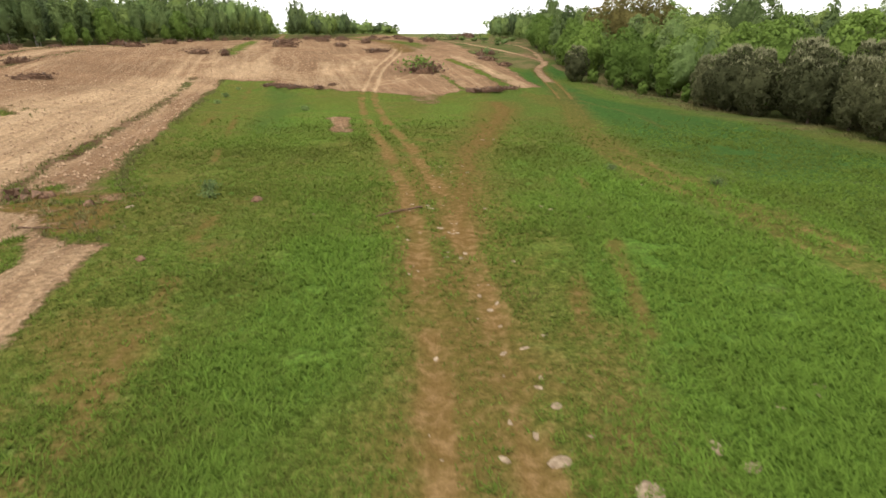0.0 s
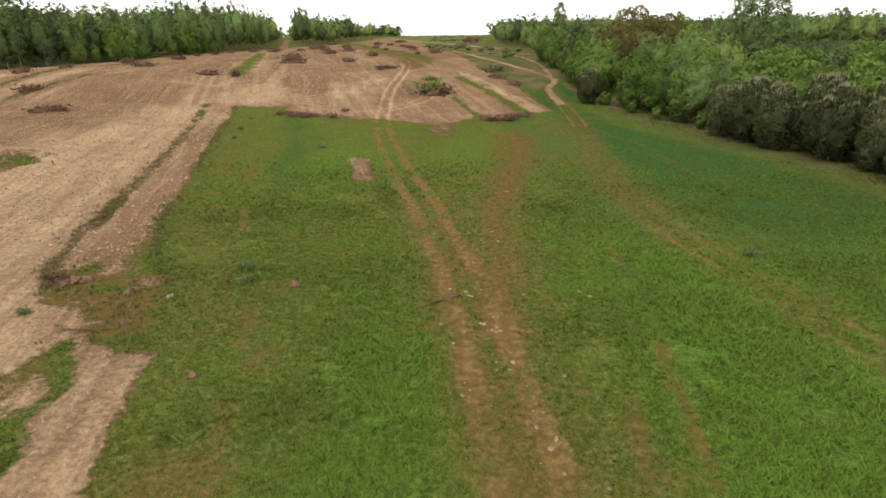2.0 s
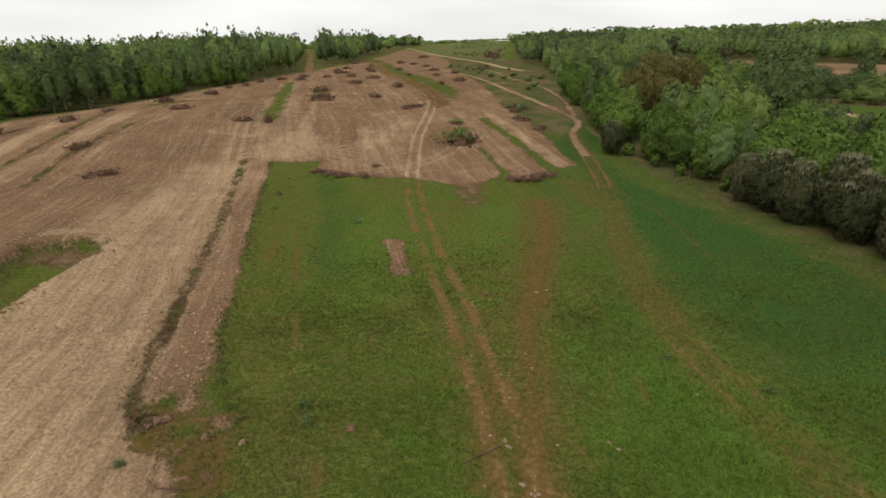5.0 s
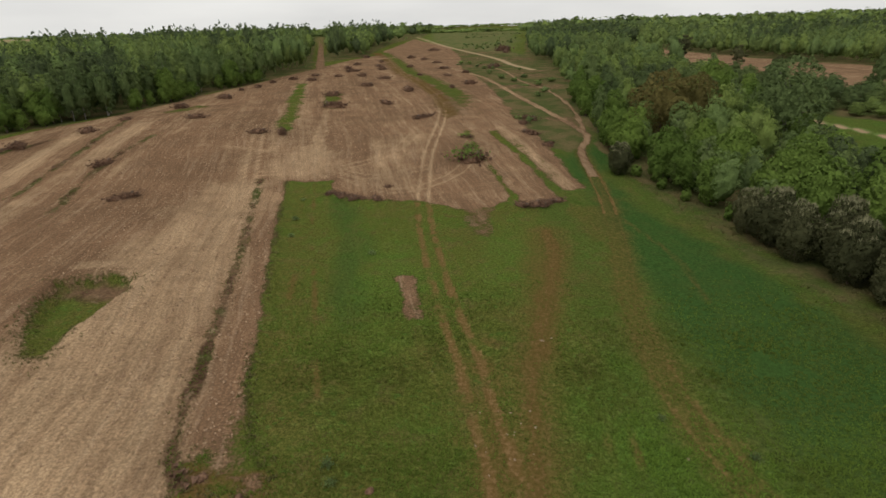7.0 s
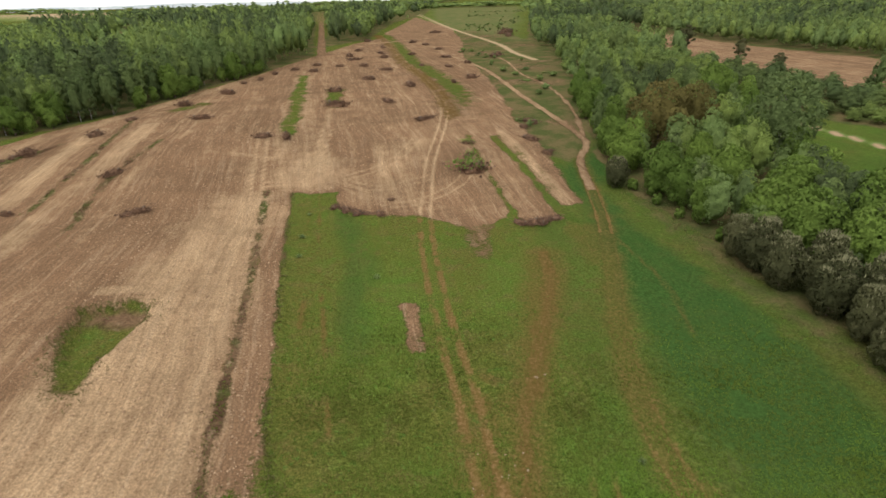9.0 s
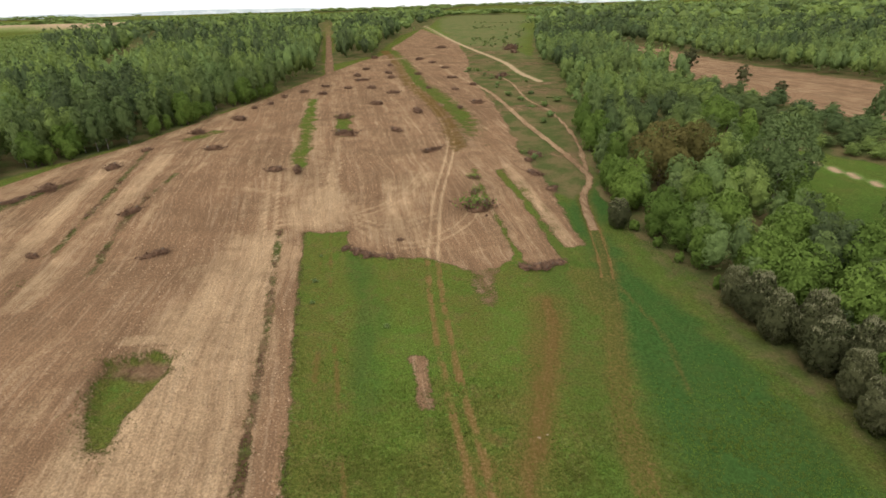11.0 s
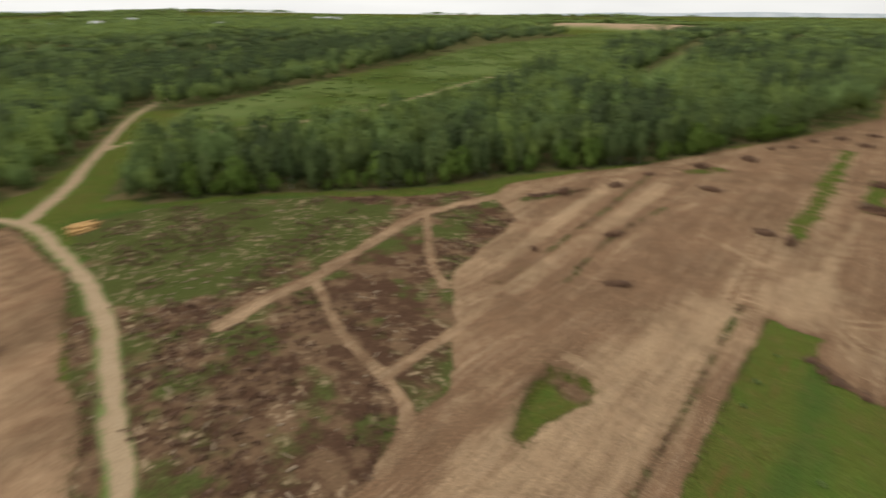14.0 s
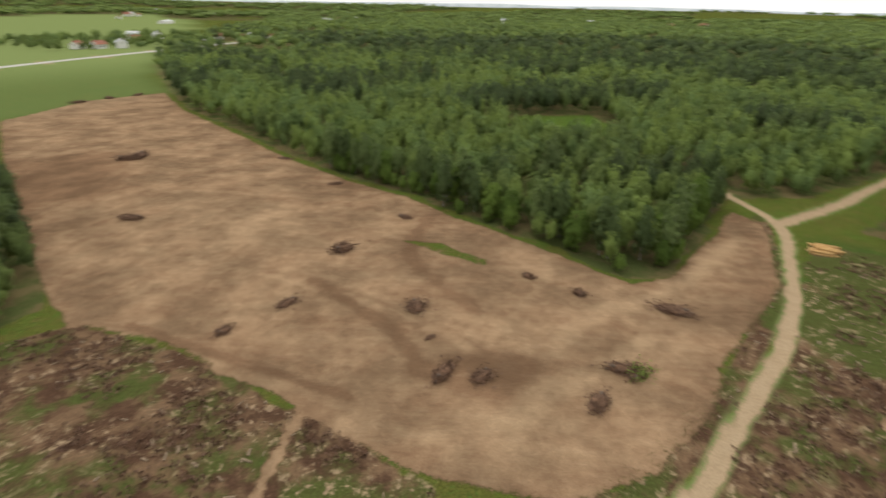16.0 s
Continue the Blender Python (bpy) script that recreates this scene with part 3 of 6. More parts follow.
def build_ground():
    n1, n2 = (vnoise(MX, MY, 1.1, 3) - 0.5) * smooth(170, 110, MY), vnoise(MX, MY, 9.0, 3) - 0.5
    soil = np.maximum.reduce([area(MAIN_FIELD, 0.7, 0.5, 3), 0.95 * area(NEAR_STRIP, 0.5, 0.6, 1.8), area(BACK_FIELD, 0.8, 0.8), 0.54 * area([(-5.6, 69), (-3.8, 62.5), (-2.3, 57.6), (-0.6, 56), (-0.3, 62), (0, 66), (1.2, 69)], 1.0, 0.9, 2.5), 0.9 * area(EAST_FIELD, 1.0, 1.0), area(EAST_BED, 0.6, 0.5, 3), 0.62 * strip([(2, 108), (4.8, 98), (8, 86), (9.6, 78)], 2.6, 0.6, 0.5), 0.72 * area(PATCH_BARE, 0.5, 0.35, 2), area(BROWN_FIELD, 2, 1)])
    pit = area(PIT, 1.2, 0.5, 3)
    green = np.maximum.reduce([strip(BAR_STRIP, 0.8, 0.4, 0.4) * (0.68 + 0.32 * smooth(0.35, 0.55, vnoise(MX, MY, 11, 2) + 0.25 * smooth(40, 28, MY) + 0.2 * smooth(64, 70, MY))), pit, 0.75 * strip(GREEN_LONG, 6.5, 3.0, 1.5) * smooth(112, 150, MY), 0.6 * strip(shifted(GREEN_LONG, 4.5), 5.0, 2.0, 1.5),
                               0.8 * area([(-61, 181), (-57, 181), (-38, 106), (-39, 101), (-42, 109)], 1.4, 1.6, 4), 0.8 * area([(-44, 154), (-39.5, 154), (-34.5, 129), (-38, 129)], 1.4, 1.6, 4),
                               0.6 * strip([(-4.2, 106), (0, 84), (3, 71)], 1.1, 0.7, 0.6), 0.28 * strip([(1.5, 100), (5.2, 85.6), (8.2, 69.5)], 1.0, 0.9, 0.8), 0.3 * strip([(4.8, 100), (8, 88), (10.5, 76)], 0.8, 0.6, 0.4),
                               0.8 * np.maximum(strip(WEST_DITCHES[0], 1.2, 0.5, 0.5), strip(WEST_DITCHES[1], 1.0, 0.5, 0.5)) * smooth(0.34, 0.52, vnoise(MX, MY, 7, 2)), 0.8 * strip([(-81.5, 96), (-82.6, 89), (-84.4, 84.6), (-85.8, 82)], 2.6, 0.9, 0.8), 0.75 * area([(-74, -66), (-78, -59), (-78, -48), (-75.5, -47), (-74, -56)], 0.8, 0.6),
                               0.6 * area([(-77, 126), (-73, 138), (-69, 136), (-72, 124)], 1, 1.2, 3), 0.7 * strip([(-22, -83), (-27, -70), (-29, -60)], 2.4, 0.8, 0.8)])
    lanes = [(SAND_ROAD, 2.2), (SAND_ROAD_NORTH, 3.0), (ROAD_EAST, 2.6), (LANE_HEATH, 3.2), (PATH_A, 1.7), (PATH_B, 1.9), (PATH_C, 1.8), (CLEARING_ROAD, 2.2), (PATH_SOUTH, 1.4), (VILLAGE_ROAD, 5.0), (GLADE_ROAD, 1.3),
             ([(-26, 290), (-16, 243), (-1, 193), (9, 141), (14, 121), (18, 102), (15.4, 92), (15.2, 80)], 1.4), (TRACK_WOODS, 0.8), (FIREBREAK, 4.0), ([(-60, 300), (-40, 318), (-30, 330)], 4)]
    lane = np.maximum.reduce([strip(p, w, 0.25 * w, 0.2 * w) for p, w in lanes])
    wheel = np.maximum.reduce([ruts(RUT_MAIN), ruts(RUT_EAST), ruts(TRACK_EAST, 1.5, 0.5)])
    inside = soil.copy()
    soil = np.maximum(soil * (1 - 0.95 * green), lane)
    soil = np.maximum(soil, 0.50 * area([(-13.5, 20.4), (-15.4, 21.2), (-17.2, 23.2), (-16.6, 19.6), (-14.6, 17), (-12, 17.2), (-11.6, 19)], 1.0, 0.9, 2.2) * smooth(0.35, 0.6, vnoise(MX, MY, 2.0, 3)))
    soil = np.maximum(soil, 0.70 * area([(-14.4, 16.6), (-12.9, 14.4), (-11.8, 11), (-12, 5), (-16, 7), (-16, 14)], 0.9, 0.8, 2) * smooth(0.2, 0.55, vnoise(MX, MY, 1.4, 3)))
    soil *= 1 - 0.55 * area([(-17.8, 27.5), (-14.6, 25), (-12.2, 21.4), (-12.6, 20.2), (-15.8, 20.8)], 1.2, 0.8, 2) * smooth(0.25, 0.6, vnoise(MX, MY, 1.5, 3))
    soil = np.maximum(soil, area(QUARRY, 20, 20, 60))
    soil = np.maximum(soil, 0.46 * area(HEATH_EAST, 3, 3, 10) * smooth(0.50, 0.66, vnoise(MX, MY, 16, 3)))
    # near the camera's start the bare earth is broken by tussocks
    soil *= 1 - 0.38 * area([(-13.4, 17.2), (-12.2, 3), (-19, 2), (-19.5, 10), (-16, 16.0)], 0.7, 0.7, 2.5) * smooth(0.36, 0.6, vnoise(MX, MY, 1.8, 3)) * (1 - area(NEAR_STRIP, 0.3, 0.2))
    pale = np.maximum.reduce([0.5 * area(NEAR_STRIP, 0.5, 0.4), 0.85 * ruts([(-14, 104), (-17, 92), (-24, 84), (-36, 80)], 1.7, 0.5), 0.8 * ruts([(-30, 96), (-27, 86), (-18, 80), (-10, 84)], 1.7, 0.5), 0.8 * ruts([(-33, 110), (-30, 92), (-26, 79)], 1.7, 0.5), 0.8 * ruts([(-46, 110), (-38, 84), (-31, 60), (-26, 40)], 1.7, 0.5), 0.7 * ruts([(-2, 92), (-6, 80), (-14, 74), (-24, 82)], 1.7, 0.45), 0.75 * ruts([(-70, 130), (-60, 96), (-52, 70), (-45, 52)], 1.7, 0.5), 0.75 * area([(-33, 77), (-24, 40), (-20, 26), (-14, 15), (-12, 2), (-30, 8), (-36, 30), (-36, 46), (-44, 62), (-42, 76)], 3, 3, 10), 0.42 * lane, 0.95 * strip(SAND_ROAD, 2.4, 0.5, 0.3), 0.9 * strip(ROAD_EAST, 2.4, 0.8, 0.4), 0.5 * strip([(-90, 84), (-80, 72), (-66, 50), (-56, 36)], 9, 3, 2),
                              0.75 * area([(-36, 96), (-26, 92), (-24, 79), (-34, 79)], 3, 2), 0.5 * strip([(-58, 178), (-34, 92)], 5, 1.5, 1), 0.95 * ruts(RUT_MAIN, 1.45, 0.5) * inside, 0.4 * strip([(2.5, 108), (11, 75)], 2.2, 0.4, 0.3),
                              0.08 * area(MAIN_FIELD, 6, 5, 14), 0.72 * strip([(-57, 52), (-60, 62), (-63.5, 77), (-67, 95), (-72, 112)], 4.2, 0.9, 0.6), 0.6 * strip([(-50, 56), (-56, 74), (-59, 92), (-60, 106)], 1.8, 0.6, 0.5), 0.62 * strip([(-65, 55), (-70, 70), (-76, 90), (-80, 108)], 3.6, 1.0, 0.8), 0.8 * area([(-36.6, 31.5), (-33.4, 30.6), (-30.6, 28.6), (-32, 26), (-35, 27.4)], 1.2, 0.8, 3), 0.85 * strip([(-40.5, 46.5), (-37, 47.4), (-33, 46), (-31.6, 42)], 1.8, 0.7, 0.5), 0.8 * area([(-49, -25), (-58, -22.4), (-60, -18), (-51, -18.4), (-41.5, -20)], 2, 1.5, 5), 0.55 * strip([(-50, 93), (-38, 91), (-28, 86), (-18, 83)], 1.6, 0.8, 0.6), 0.5 * area([(-22, 100), (-12, 104), (-11, 76), (-20, 76)], 3, 3, 8), 0.5 * strip([(-37, 128), (-30, 92)], 1.6, 0.6, 0.5), 0.5 * strip([(-60, 178), (-40, 100), (-33, 86)], 1.2, 0.5, 0.5), 0.45 * area([(-44, -12), (-56, -20), (-66, -26), (-52, -34), (-38, -32), (-36, -20)], 3, 3), 0.35 * area(BACK_FIELD, 8, 8, 20), area(QUARRY, 20, 20, 60), 0.15 * area(BROWN_FIELD, 3, 1), 0.7 * strip([(-60, -25), (-72, -24.6), (-90, -18), (-120, -15)], 4, 1.5, 1.2), 0.75 * strip([(-34, -38.6), (-40, -27), (-54, -20), (-72, -16)], 3.0, 1.2, 1.0), 0.6 * strip([(-57, -33), (-77, -36), (-86, -40)], 2.4, 0.8, 0.8), 0.5 * strip([(-54.7, -68), (-55.5, -44), (-59, -23)], 2.0, 0.7, 0.7), 0.55 * strip([(-40, -103), (-51, -64), (-54, -42), (-52, -27)], 1.8, 0.7, 0.7), 0.5 * strip([(-24, -80), (-30, -60), (-35, -42), (-40, -30)], 3.0, 1.0, 0.8), 0.5 * area([(-60, -60), (-76, -100), (-60, -140), (-44, -100)], 8, 8, 20)])
    pale = pale - 0.9 * strip(WEST_DITCHES[0], 1.7, 0.6, 0.5) - 0.9 * strip(WEST_DITCHES[1], 1.5, 0.5, 0.5) - 0.8 * strip(FIELD_RIM, 2.6, 0.9, 0.7) - 0.8 * strip(HEAPS[2], 2.6, 1.0, 0.7) - 0.6 * area([(-50, 70), (-46, 74), (-44, 66), (-48, 61)], 1.5, 1.5, 4)
    pale = pale - 0.5 * strip(FIREBREAK, 6, 1, 1) - 0.6 * strip([(-27, -78), (-32, -58), (-37, -40)], 1.2, 0.5, 0.5) - 0.7 * area([(-46, -37), (-53, -33), (-56, -26), (-49, -25), (-45, -30)], 2.5, 2, 5) - 0.5 * strip([(-52, -66), (-50, -46), (-46, -36)], 2.2, 0.8, 1.0) - 0.5 * area([(-30, -150), (-44, -190), (-64, -180), (-50, -140)], 10, 6, 20) - 0.4 * strip([(-88, -70), (-70, -60), (-62, -40)], 2.5, 1.0, 1.2)
    pale = pale - 0.40 * area([(-50, 98), (-40, 70), (-42, 52), (-52, 46), (-60, 60), (-66, 84), (-60, 110)], 6, 5, 14) - 0.5 * area(PATCH_BARE, 1, 0.5) - 0.35 * strip([(-26.5, 62), (-21, 42), (-18.6, 31), (-17.6, 25)], 2.6, 0.7, 0.5)
    worn = np.maximum.reduce([0.5 * area([(1.5, 21), (4.6, 21), (4.4, 3), (1.5, 3)], 1.2, 1.2, 3) * smooth(0.25, 0.6, vnoise(MX, MY, 2.0, 3)), 0.22 * pit, (0.45 + 0.35 * vnoise(MX, MY, 2.0, 3)) * area([(5.6, 59.5), (7.4, 52.4), (5.6, 44.5), (4.4, 38), (3.2, 32.5), (1.0, 32.5), (1.8, 38), (3.0, 44.4), (4.2, 51)], 0.7, 0.5, 2.5), 0.45 * area([(9, 67), (15.4, 69), (14.4, 57), (10, 55)], 1.5, 1.5, 4), 0.75 * area([(-19.6, 26), (-18.5, 23.4), (-13, 22), (-11.5, 17.5), (-14, 16.5), (-17, 19)], 1.0, 1.0, 2) * smooth(0.2, 0.55, vnoise(MX, MY, 2.2, 3)), 0.5 * strip(BAR_STRIP, 1.6, 0.5, 0.4), 0.6 * area([(-13.2, 17), (-12.2, 3), (-19, 2), (-19.5, 10), (-16, 16)], 1.0, 1.0, 2), 0.55 * area([(-10.5, 22), (-6.4, 22), (-5.6, 8), (-5, 0), (-9, 0)], 1.5, 1.5, 4) * smooth(0.35, 0.65, vnoise(MX, MY, 2.2, 3)), 0.55 * area([(-4, 36), (0, 36), (2.5, 22), (2.2, 3), (-0.8, 3), (-1.8, 20)], 1.5, 1.2, 4) * smooth(0.3, 0.65, vnoise(MX, MY, 2.0, 3)), 0.7 * strip(RUT_EAST, 1.8, 0.9, 0.6), 0.62 * strip(RUT_MAIN[10:], 5.0, 1.7, 0.9) * smooth(44, 22, MY) * (0.6 + 0.4 * smooth(0.3, 0.6, vnoise(MX, MY, 2.4, 3))), 0.50 * strip(RUT_EAST, 4.4, 1.8, 0.9), 0.5 * ruts(TRACK_EAST, 1.5, 0.7), 0.5 * strip(TRACK_EAST, 3.6, 1.6, 1.0),
                              0.62 * ruts([(6.0, 28), (5.4, 20), (4.6, 15), (3.9, 10.5)], 1.4, 0.7) * smooth(0.25, 0.7, vnoise(MX, MY, 3, 2)), 0.5 * area([(3.5, 60), (8.5, 60), (6, 46), (1, 32), (1, 44)], 2, 1.5, 5),
                              0.7 * strip([(-8.6, 19), (-7.9, 15.3), (-7, 11.3), (-6, 7)], 0.9, 0.4, 0.5) * smooth(0.3, 0.6, vnoise(MX, MY, 2.5, 2)), 0.5 * strip([(14.5, 66), (17.5, 52), (17, 42)], 0.8, 0.4, 0.2), 0.62 * np.maximum(strip([(-26.3, 78), (-20.7, 56.4), (-17, 44.6), (-15, 37.5), (-11.5, 26)], 0.5, 0.25, 0.25), strip([(-27.5, 76), (-24, 63.3), (-21.9, 56.3), (-18.5, 42)], 0.55, 0.25, 0.25)) * smooth(0.30, 0.55, vnoise(MX, MY, 3, 2)), 0.30 * area([(-29.6, 76), (-26.5, 76), (-20, 52), (-14, 33), (-10, 22), (-8, 8), (-11, 8), (-13, 20), (-17.5, 31), (-21, 44)], 1.0, 1.0, 3), 0.5 * ruts([(10.6, 50), (10.4, 43), (10.2, 36), (10.2, 29), (11.2, 23)], 1.3, 0.55) * smooth(0.3, 0.6, vnoise(MX, MY, 5, 2)),
                              0.9 * strip(shifted(GREEN_LONG, 4.5), 6.5, 2.0, 1.5) * (1 - strip(GREEN_LONG, 4, 1.5, 1.2)), 0.12 * strip([(22, 82), (24.4, 70), (26, 58), (27.4, 50), (29.6, 42), (33, 33)], 5, 2, 1.5) * smooth(0.35, 0.55, vnoise(MX, MY, 5, 2))])
    rut = np.maximum.reduce([0.82 * ruts(RUT_MAIN, 1.5, 0.92) * (0.55 + 0.45 * smooth(0.3, 0.55, vnoise(MX, MY, 1.6, 3))), 0.5 * ruts(RUT_EAST, 1.5, 0.5) * smooth(36, 28, MY), 0.42 * strip(RUT_EAST, 1.2, 0.6, 0.6), 0.85 * ruts(TRACK_EAST[7:10], 1.5, 0.5), 0.6 * ruts(TRACK_EAST, 1.5, 0.5) * smooth(0.45, 0.65, vnoise(MX, MY, 7, 2))])
    sand = np.maximum.reduce([0.12 * area(HEATH_FAR, 12, 12, 40), 0.22 * area(SHRUB_CLEARING, 5, 5, 20) * smooth(0.25, 0.75, vnoise(MX, MY, 26, 3)), 0.3 * strip(RIDE, 22, 4, 3), area(FAR_MEADOW, 20, 30, 80) * (0.22 + 0.3 * smooth(-330, -520, MY)), strip(SAND_ROAD, 2.2, 0.5, 0.3), 0.9 * strip(SAND_ROAD_NORTH, 3, 0.8, 0.4), 0.85 * strip(ROAD_EAST, 2.4, 0.8, 0.4), area(QUARRY, 20, 20, 60), 0.8 * strip(CLEARING_ROAD, 2.2, 0.6, 0.4), 0.8 * strip(VILLAGE_ROAD, 5, 1, 0.5), 0.8 * strip(GLADE_ROAD, 1.3, 0.4, 0.3)])
    lush = np.clip(0.9 * area([(-128, -2), (-131, 12), (-118, 46), (-100, 60), (-88, 40), (-82, 12), (-90, 0)], 6, 5, 12) + smooth(10.5, 17, MX + 2.0 * n2) * smooth(12, 40, MY) * (1 - strip([(20, 80), (23.4, 66), (27, 54), (29.5, 44), (31, 34), (33, 22)], 9.5, 2.5, 1.5)) * smooth(31, 27, MX) * smooth(112, 86, MY) + 0.35 * smooth(3, 8, MX) * smooth(-5, 5, MY) * smooth(98, 82, MY) + 0.6 * area([(-24.4, 77), (-22, 72), (-17.5, 67.6), (-14, 55), (-10.5, 36), (-13.2, 36), (-18.6, 58)], 1.2, 1.5)
                   + 0.2 * area(HEATH_EAST, 3, 3) + 0.4 * area(HEATH_FAR, 10, 10, 40) + 0.2 * strip(GREEN_LONG, 3.4, 1.4, 1.0) + 0.6 * area(FAR_MEADOW, 10, 20, 80) + 0.4 * area(GLADE_EAST, 3, 3) + 0.25 * area(GLADE_BACK, 3, 3) + 0.5 * area(SHRUB_CLEARING, 5, 5, 20) + 0.6 * strip(RIDE, 22, 4, 3) + 0.35 * area([(8, 92), (14, 88), (14.5, 78), (11.5, 77)], 1, 0.6), 0, 1)
    scrub = np.maximum.reduce([0.75 * strip(WEST_DITCHES[0], 1.8, 0.6, 0.5), 0.75 * strip(WEST_DITCHES[1], 1.6, 0.5, 0.5), 0.8 * strip([(-81.5, 96), (-82.6, 89), (-84.4, 84.6), (-85.8, 82)], 3.4, 0.9, 0.8), 0.6 * pit * smooth(39, 43, MY), 0.8 * strip(BAR_STRIP, 1.2, 0.5, 0.4), 1.0 * strip([(-137, -14), (-103, -4.6), (-82, -4), (-62, -4.3), (-48, -6), (-40, -10)], 3, 1, 0.5), area(HEATH, 2, 2), area(HEATH_SOUTH, 2, 2), 0.45 * area(HEATH_EAST, 2, 2) * smooth(0.35, 0.6, vnoise(MX, MY, 20, 2)), 0.5 * area(HEATH_FAR, 12, 12, 40) * smooth(0.4, 0.6, vnoise(MX, MY, 45, 3)), 0.4 * area([(-262, 54), (-214, 30), (-216, 90), (-270, 120)], 4, 6)])
    fresh = np.maximum.reduce([0.38 * area(GLADE_EAST, 3, 3), 0.8 * area(GLADE_BACK, 4, 3), 0.85 * area([(3, 27), (7, 33), (12, 30), (14, 20), (13, 2), (3.5, 2)], 1.5, 2.0, 4), 0.8 * area([(-5.2, 21), (-2.6, 20), (-1.4, 9), (-3.6, 5), (-5, 10)], 1.0, 1.2, 3), 0.5 * area([(0, 60), (4, 58), (2.5, 46), (-1.5, 44)], 2, 2, 5), 0.5 * area([(-15, 56), (-10, 58), (-7, 44), (-9, 30), (-12, 34)], 2, 2, 5)]) * (0.35 + 0.65 * smooth(0.3, 0.6, vnoise(MX, MY, 3.0, 3)))
    far = np.hypot(MX, MY)
    wood = np.maximum.reduce([area(w, 2.0, 2.0, 5, 0.5) for w in (WOOD_WEST, WOOD_NORTH, WOOD_EAST, WOOD_BACK, WOOD_SOUTH)])
    wood = np.maximum(wood, smooth(1500, 1900, far) * smooth(0.50, 0.56, vnoise(MX, MY, 420, 3)) * (1 - area(FAR_MEADOW, 20, 30, 80)))
    wood *= (1 - area(BROWN_FIELD, 2, 1)) * (1 - area(GLADE_EAST, 3, 3)) * (1 - area(GLADE_BACK, 3, 3)) * (1 - area(QUARRY_CUT, 10, 10)) * (1 - strip(RIDE, 22, 4, 3))
    back = smooth(2, -10, MY)
    rough = np.maximum.reduce([wood, 0.50 * strip([(21, 84), (24, 70), (26, 58), (27.4, 50), (29.6, 42), (32, 32)], 7, 2.5, 1.5), 0.95 * area(HEATH_EAST, 4, 4, 14), 0.62 * area(HEATH_FAR, 12, 12, 40)])
    # heights
    z = lie(MX, MY)
    churn = smooth(0.3, 0.7, soil) * (1 - lane)
    across = MX * 0.966 + MY * 0.26
    z = z + churn * (0.16 * n1 + 0.045 * (1 - back) * np.sin(across * 2.1 + 3 * n2) * vnoise(MX, MY, 14, 2)) + 0.22 * n2 * (1 - lane) + (1 - churn) * 0.06 * n1
    z = z - 0.13 * wheel * np.where(MY < 60, 0.7, 1.0) - 0.12 * lane - 1.1 * smooth(0.2, 1.0, pit) * smooth(30, 41, MY) + 0.25 * (strip(PIT + PIT[:1], 2.2, 1.0, 0.4)) * (1 - pit)
    z = z + scrub * (1 - lane) * smooth(170, 100, MY) * (0.55 * (vnoise(MX, MY, 4.0, 3) - 0.5) + 0.25 * n1) + 0.22 * strip([(-27.2, 65), (-21.4, 44), (-18.2, 32), (-17.2, 27)], 1.4, 0.7, 0.4)
    z = z + 9 * area(QUARRY, 30, 30, 70)
    for h in HEAPS:
        z = z + 0.55 * strip(h, 2.4, 1.1, 0.6) * (0.4 + 1.0 * vnoise(MX, MY, 2.5, 2))
    z = z - smooth(0.8, 1.0, wood) * 0.05
    ny, nx = MX.shape
    me = bpy.data.meshes.new("ground")
    me.vertices.add(nx * ny)
    me.vertices.foreach_set("co", np.stack([MX, MY, z], -1).astype(np.float32).ravel())
    k = np.arange(nx * ny).reshape(ny, nx)
    quads = np.stack([k[:-1, :-1], k[:-1, 1:], k[1:, 1:], k[1:, :-1]], -1).reshape(-1, 4)
    me.loops.add(quads.size)
    me.loops.foreach_set("vertex_index", quads.ravel().astype(np.int32))
    me.polygons.add(len(quads))
    me.polygons.foreach_set("loop_start", (np.arange(len(quads)) * 4).astype(np.int32))
    me.polygons.foreach_set("use_smooth", np.ones(len(quads), bool))
    for name, v in (("soil", soil), ("pale", pale), ("lush", lush), ("scrub", scrub), ("worn", worn), ("wood", rough), ("back", back), ("rut", rut), ("sand", sand), ("fresh", fresh)):
        me.attributes.new(name, 'FLOAT', 'POINT').data.foreach_set("value", np.clip(v, -1, 1).astype(np.float32).ravel())
    me.update()
    me.validate()
    me.materials.append(GROUND)
    tagged(new("ground", me), "meadow, cleared brown earth and rutted tracks under the woods", "ground", kind="structure")
    return z, {"soil": soil, "worn": worn, "scrub": scrub, "lane": lane, "wood": wood, "lush": lush, "fresh": fresh, "rut": rut}


GZ, MASK = build_ground()


def sample(grid, x, y):
    """A grid's value at places in the plan."""
    x, y = np.asarray(x, float), np.asarray(y, float)
    j, i = np.clip(np.searchsorted(GX, x) - 1, 0, len(GX) - 2), np.clip(np.searchsorted(GY, y) - 1, 0, len(GY) - 2)
    u, v = (x - GX[j]) / (GX[j + 1] - GX[j]), (y - GY[i]) / (GY[i + 1] - GY[i])
    return (grid[i, j] * (1 - u) + grid[i, j + 1] * u) * (1 - v) + (grid[i + 1, j] * (1 - u) + grid[i + 1, j + 1] * u) * v


def height(x, y):
    return float(sample(GZ, x, y))


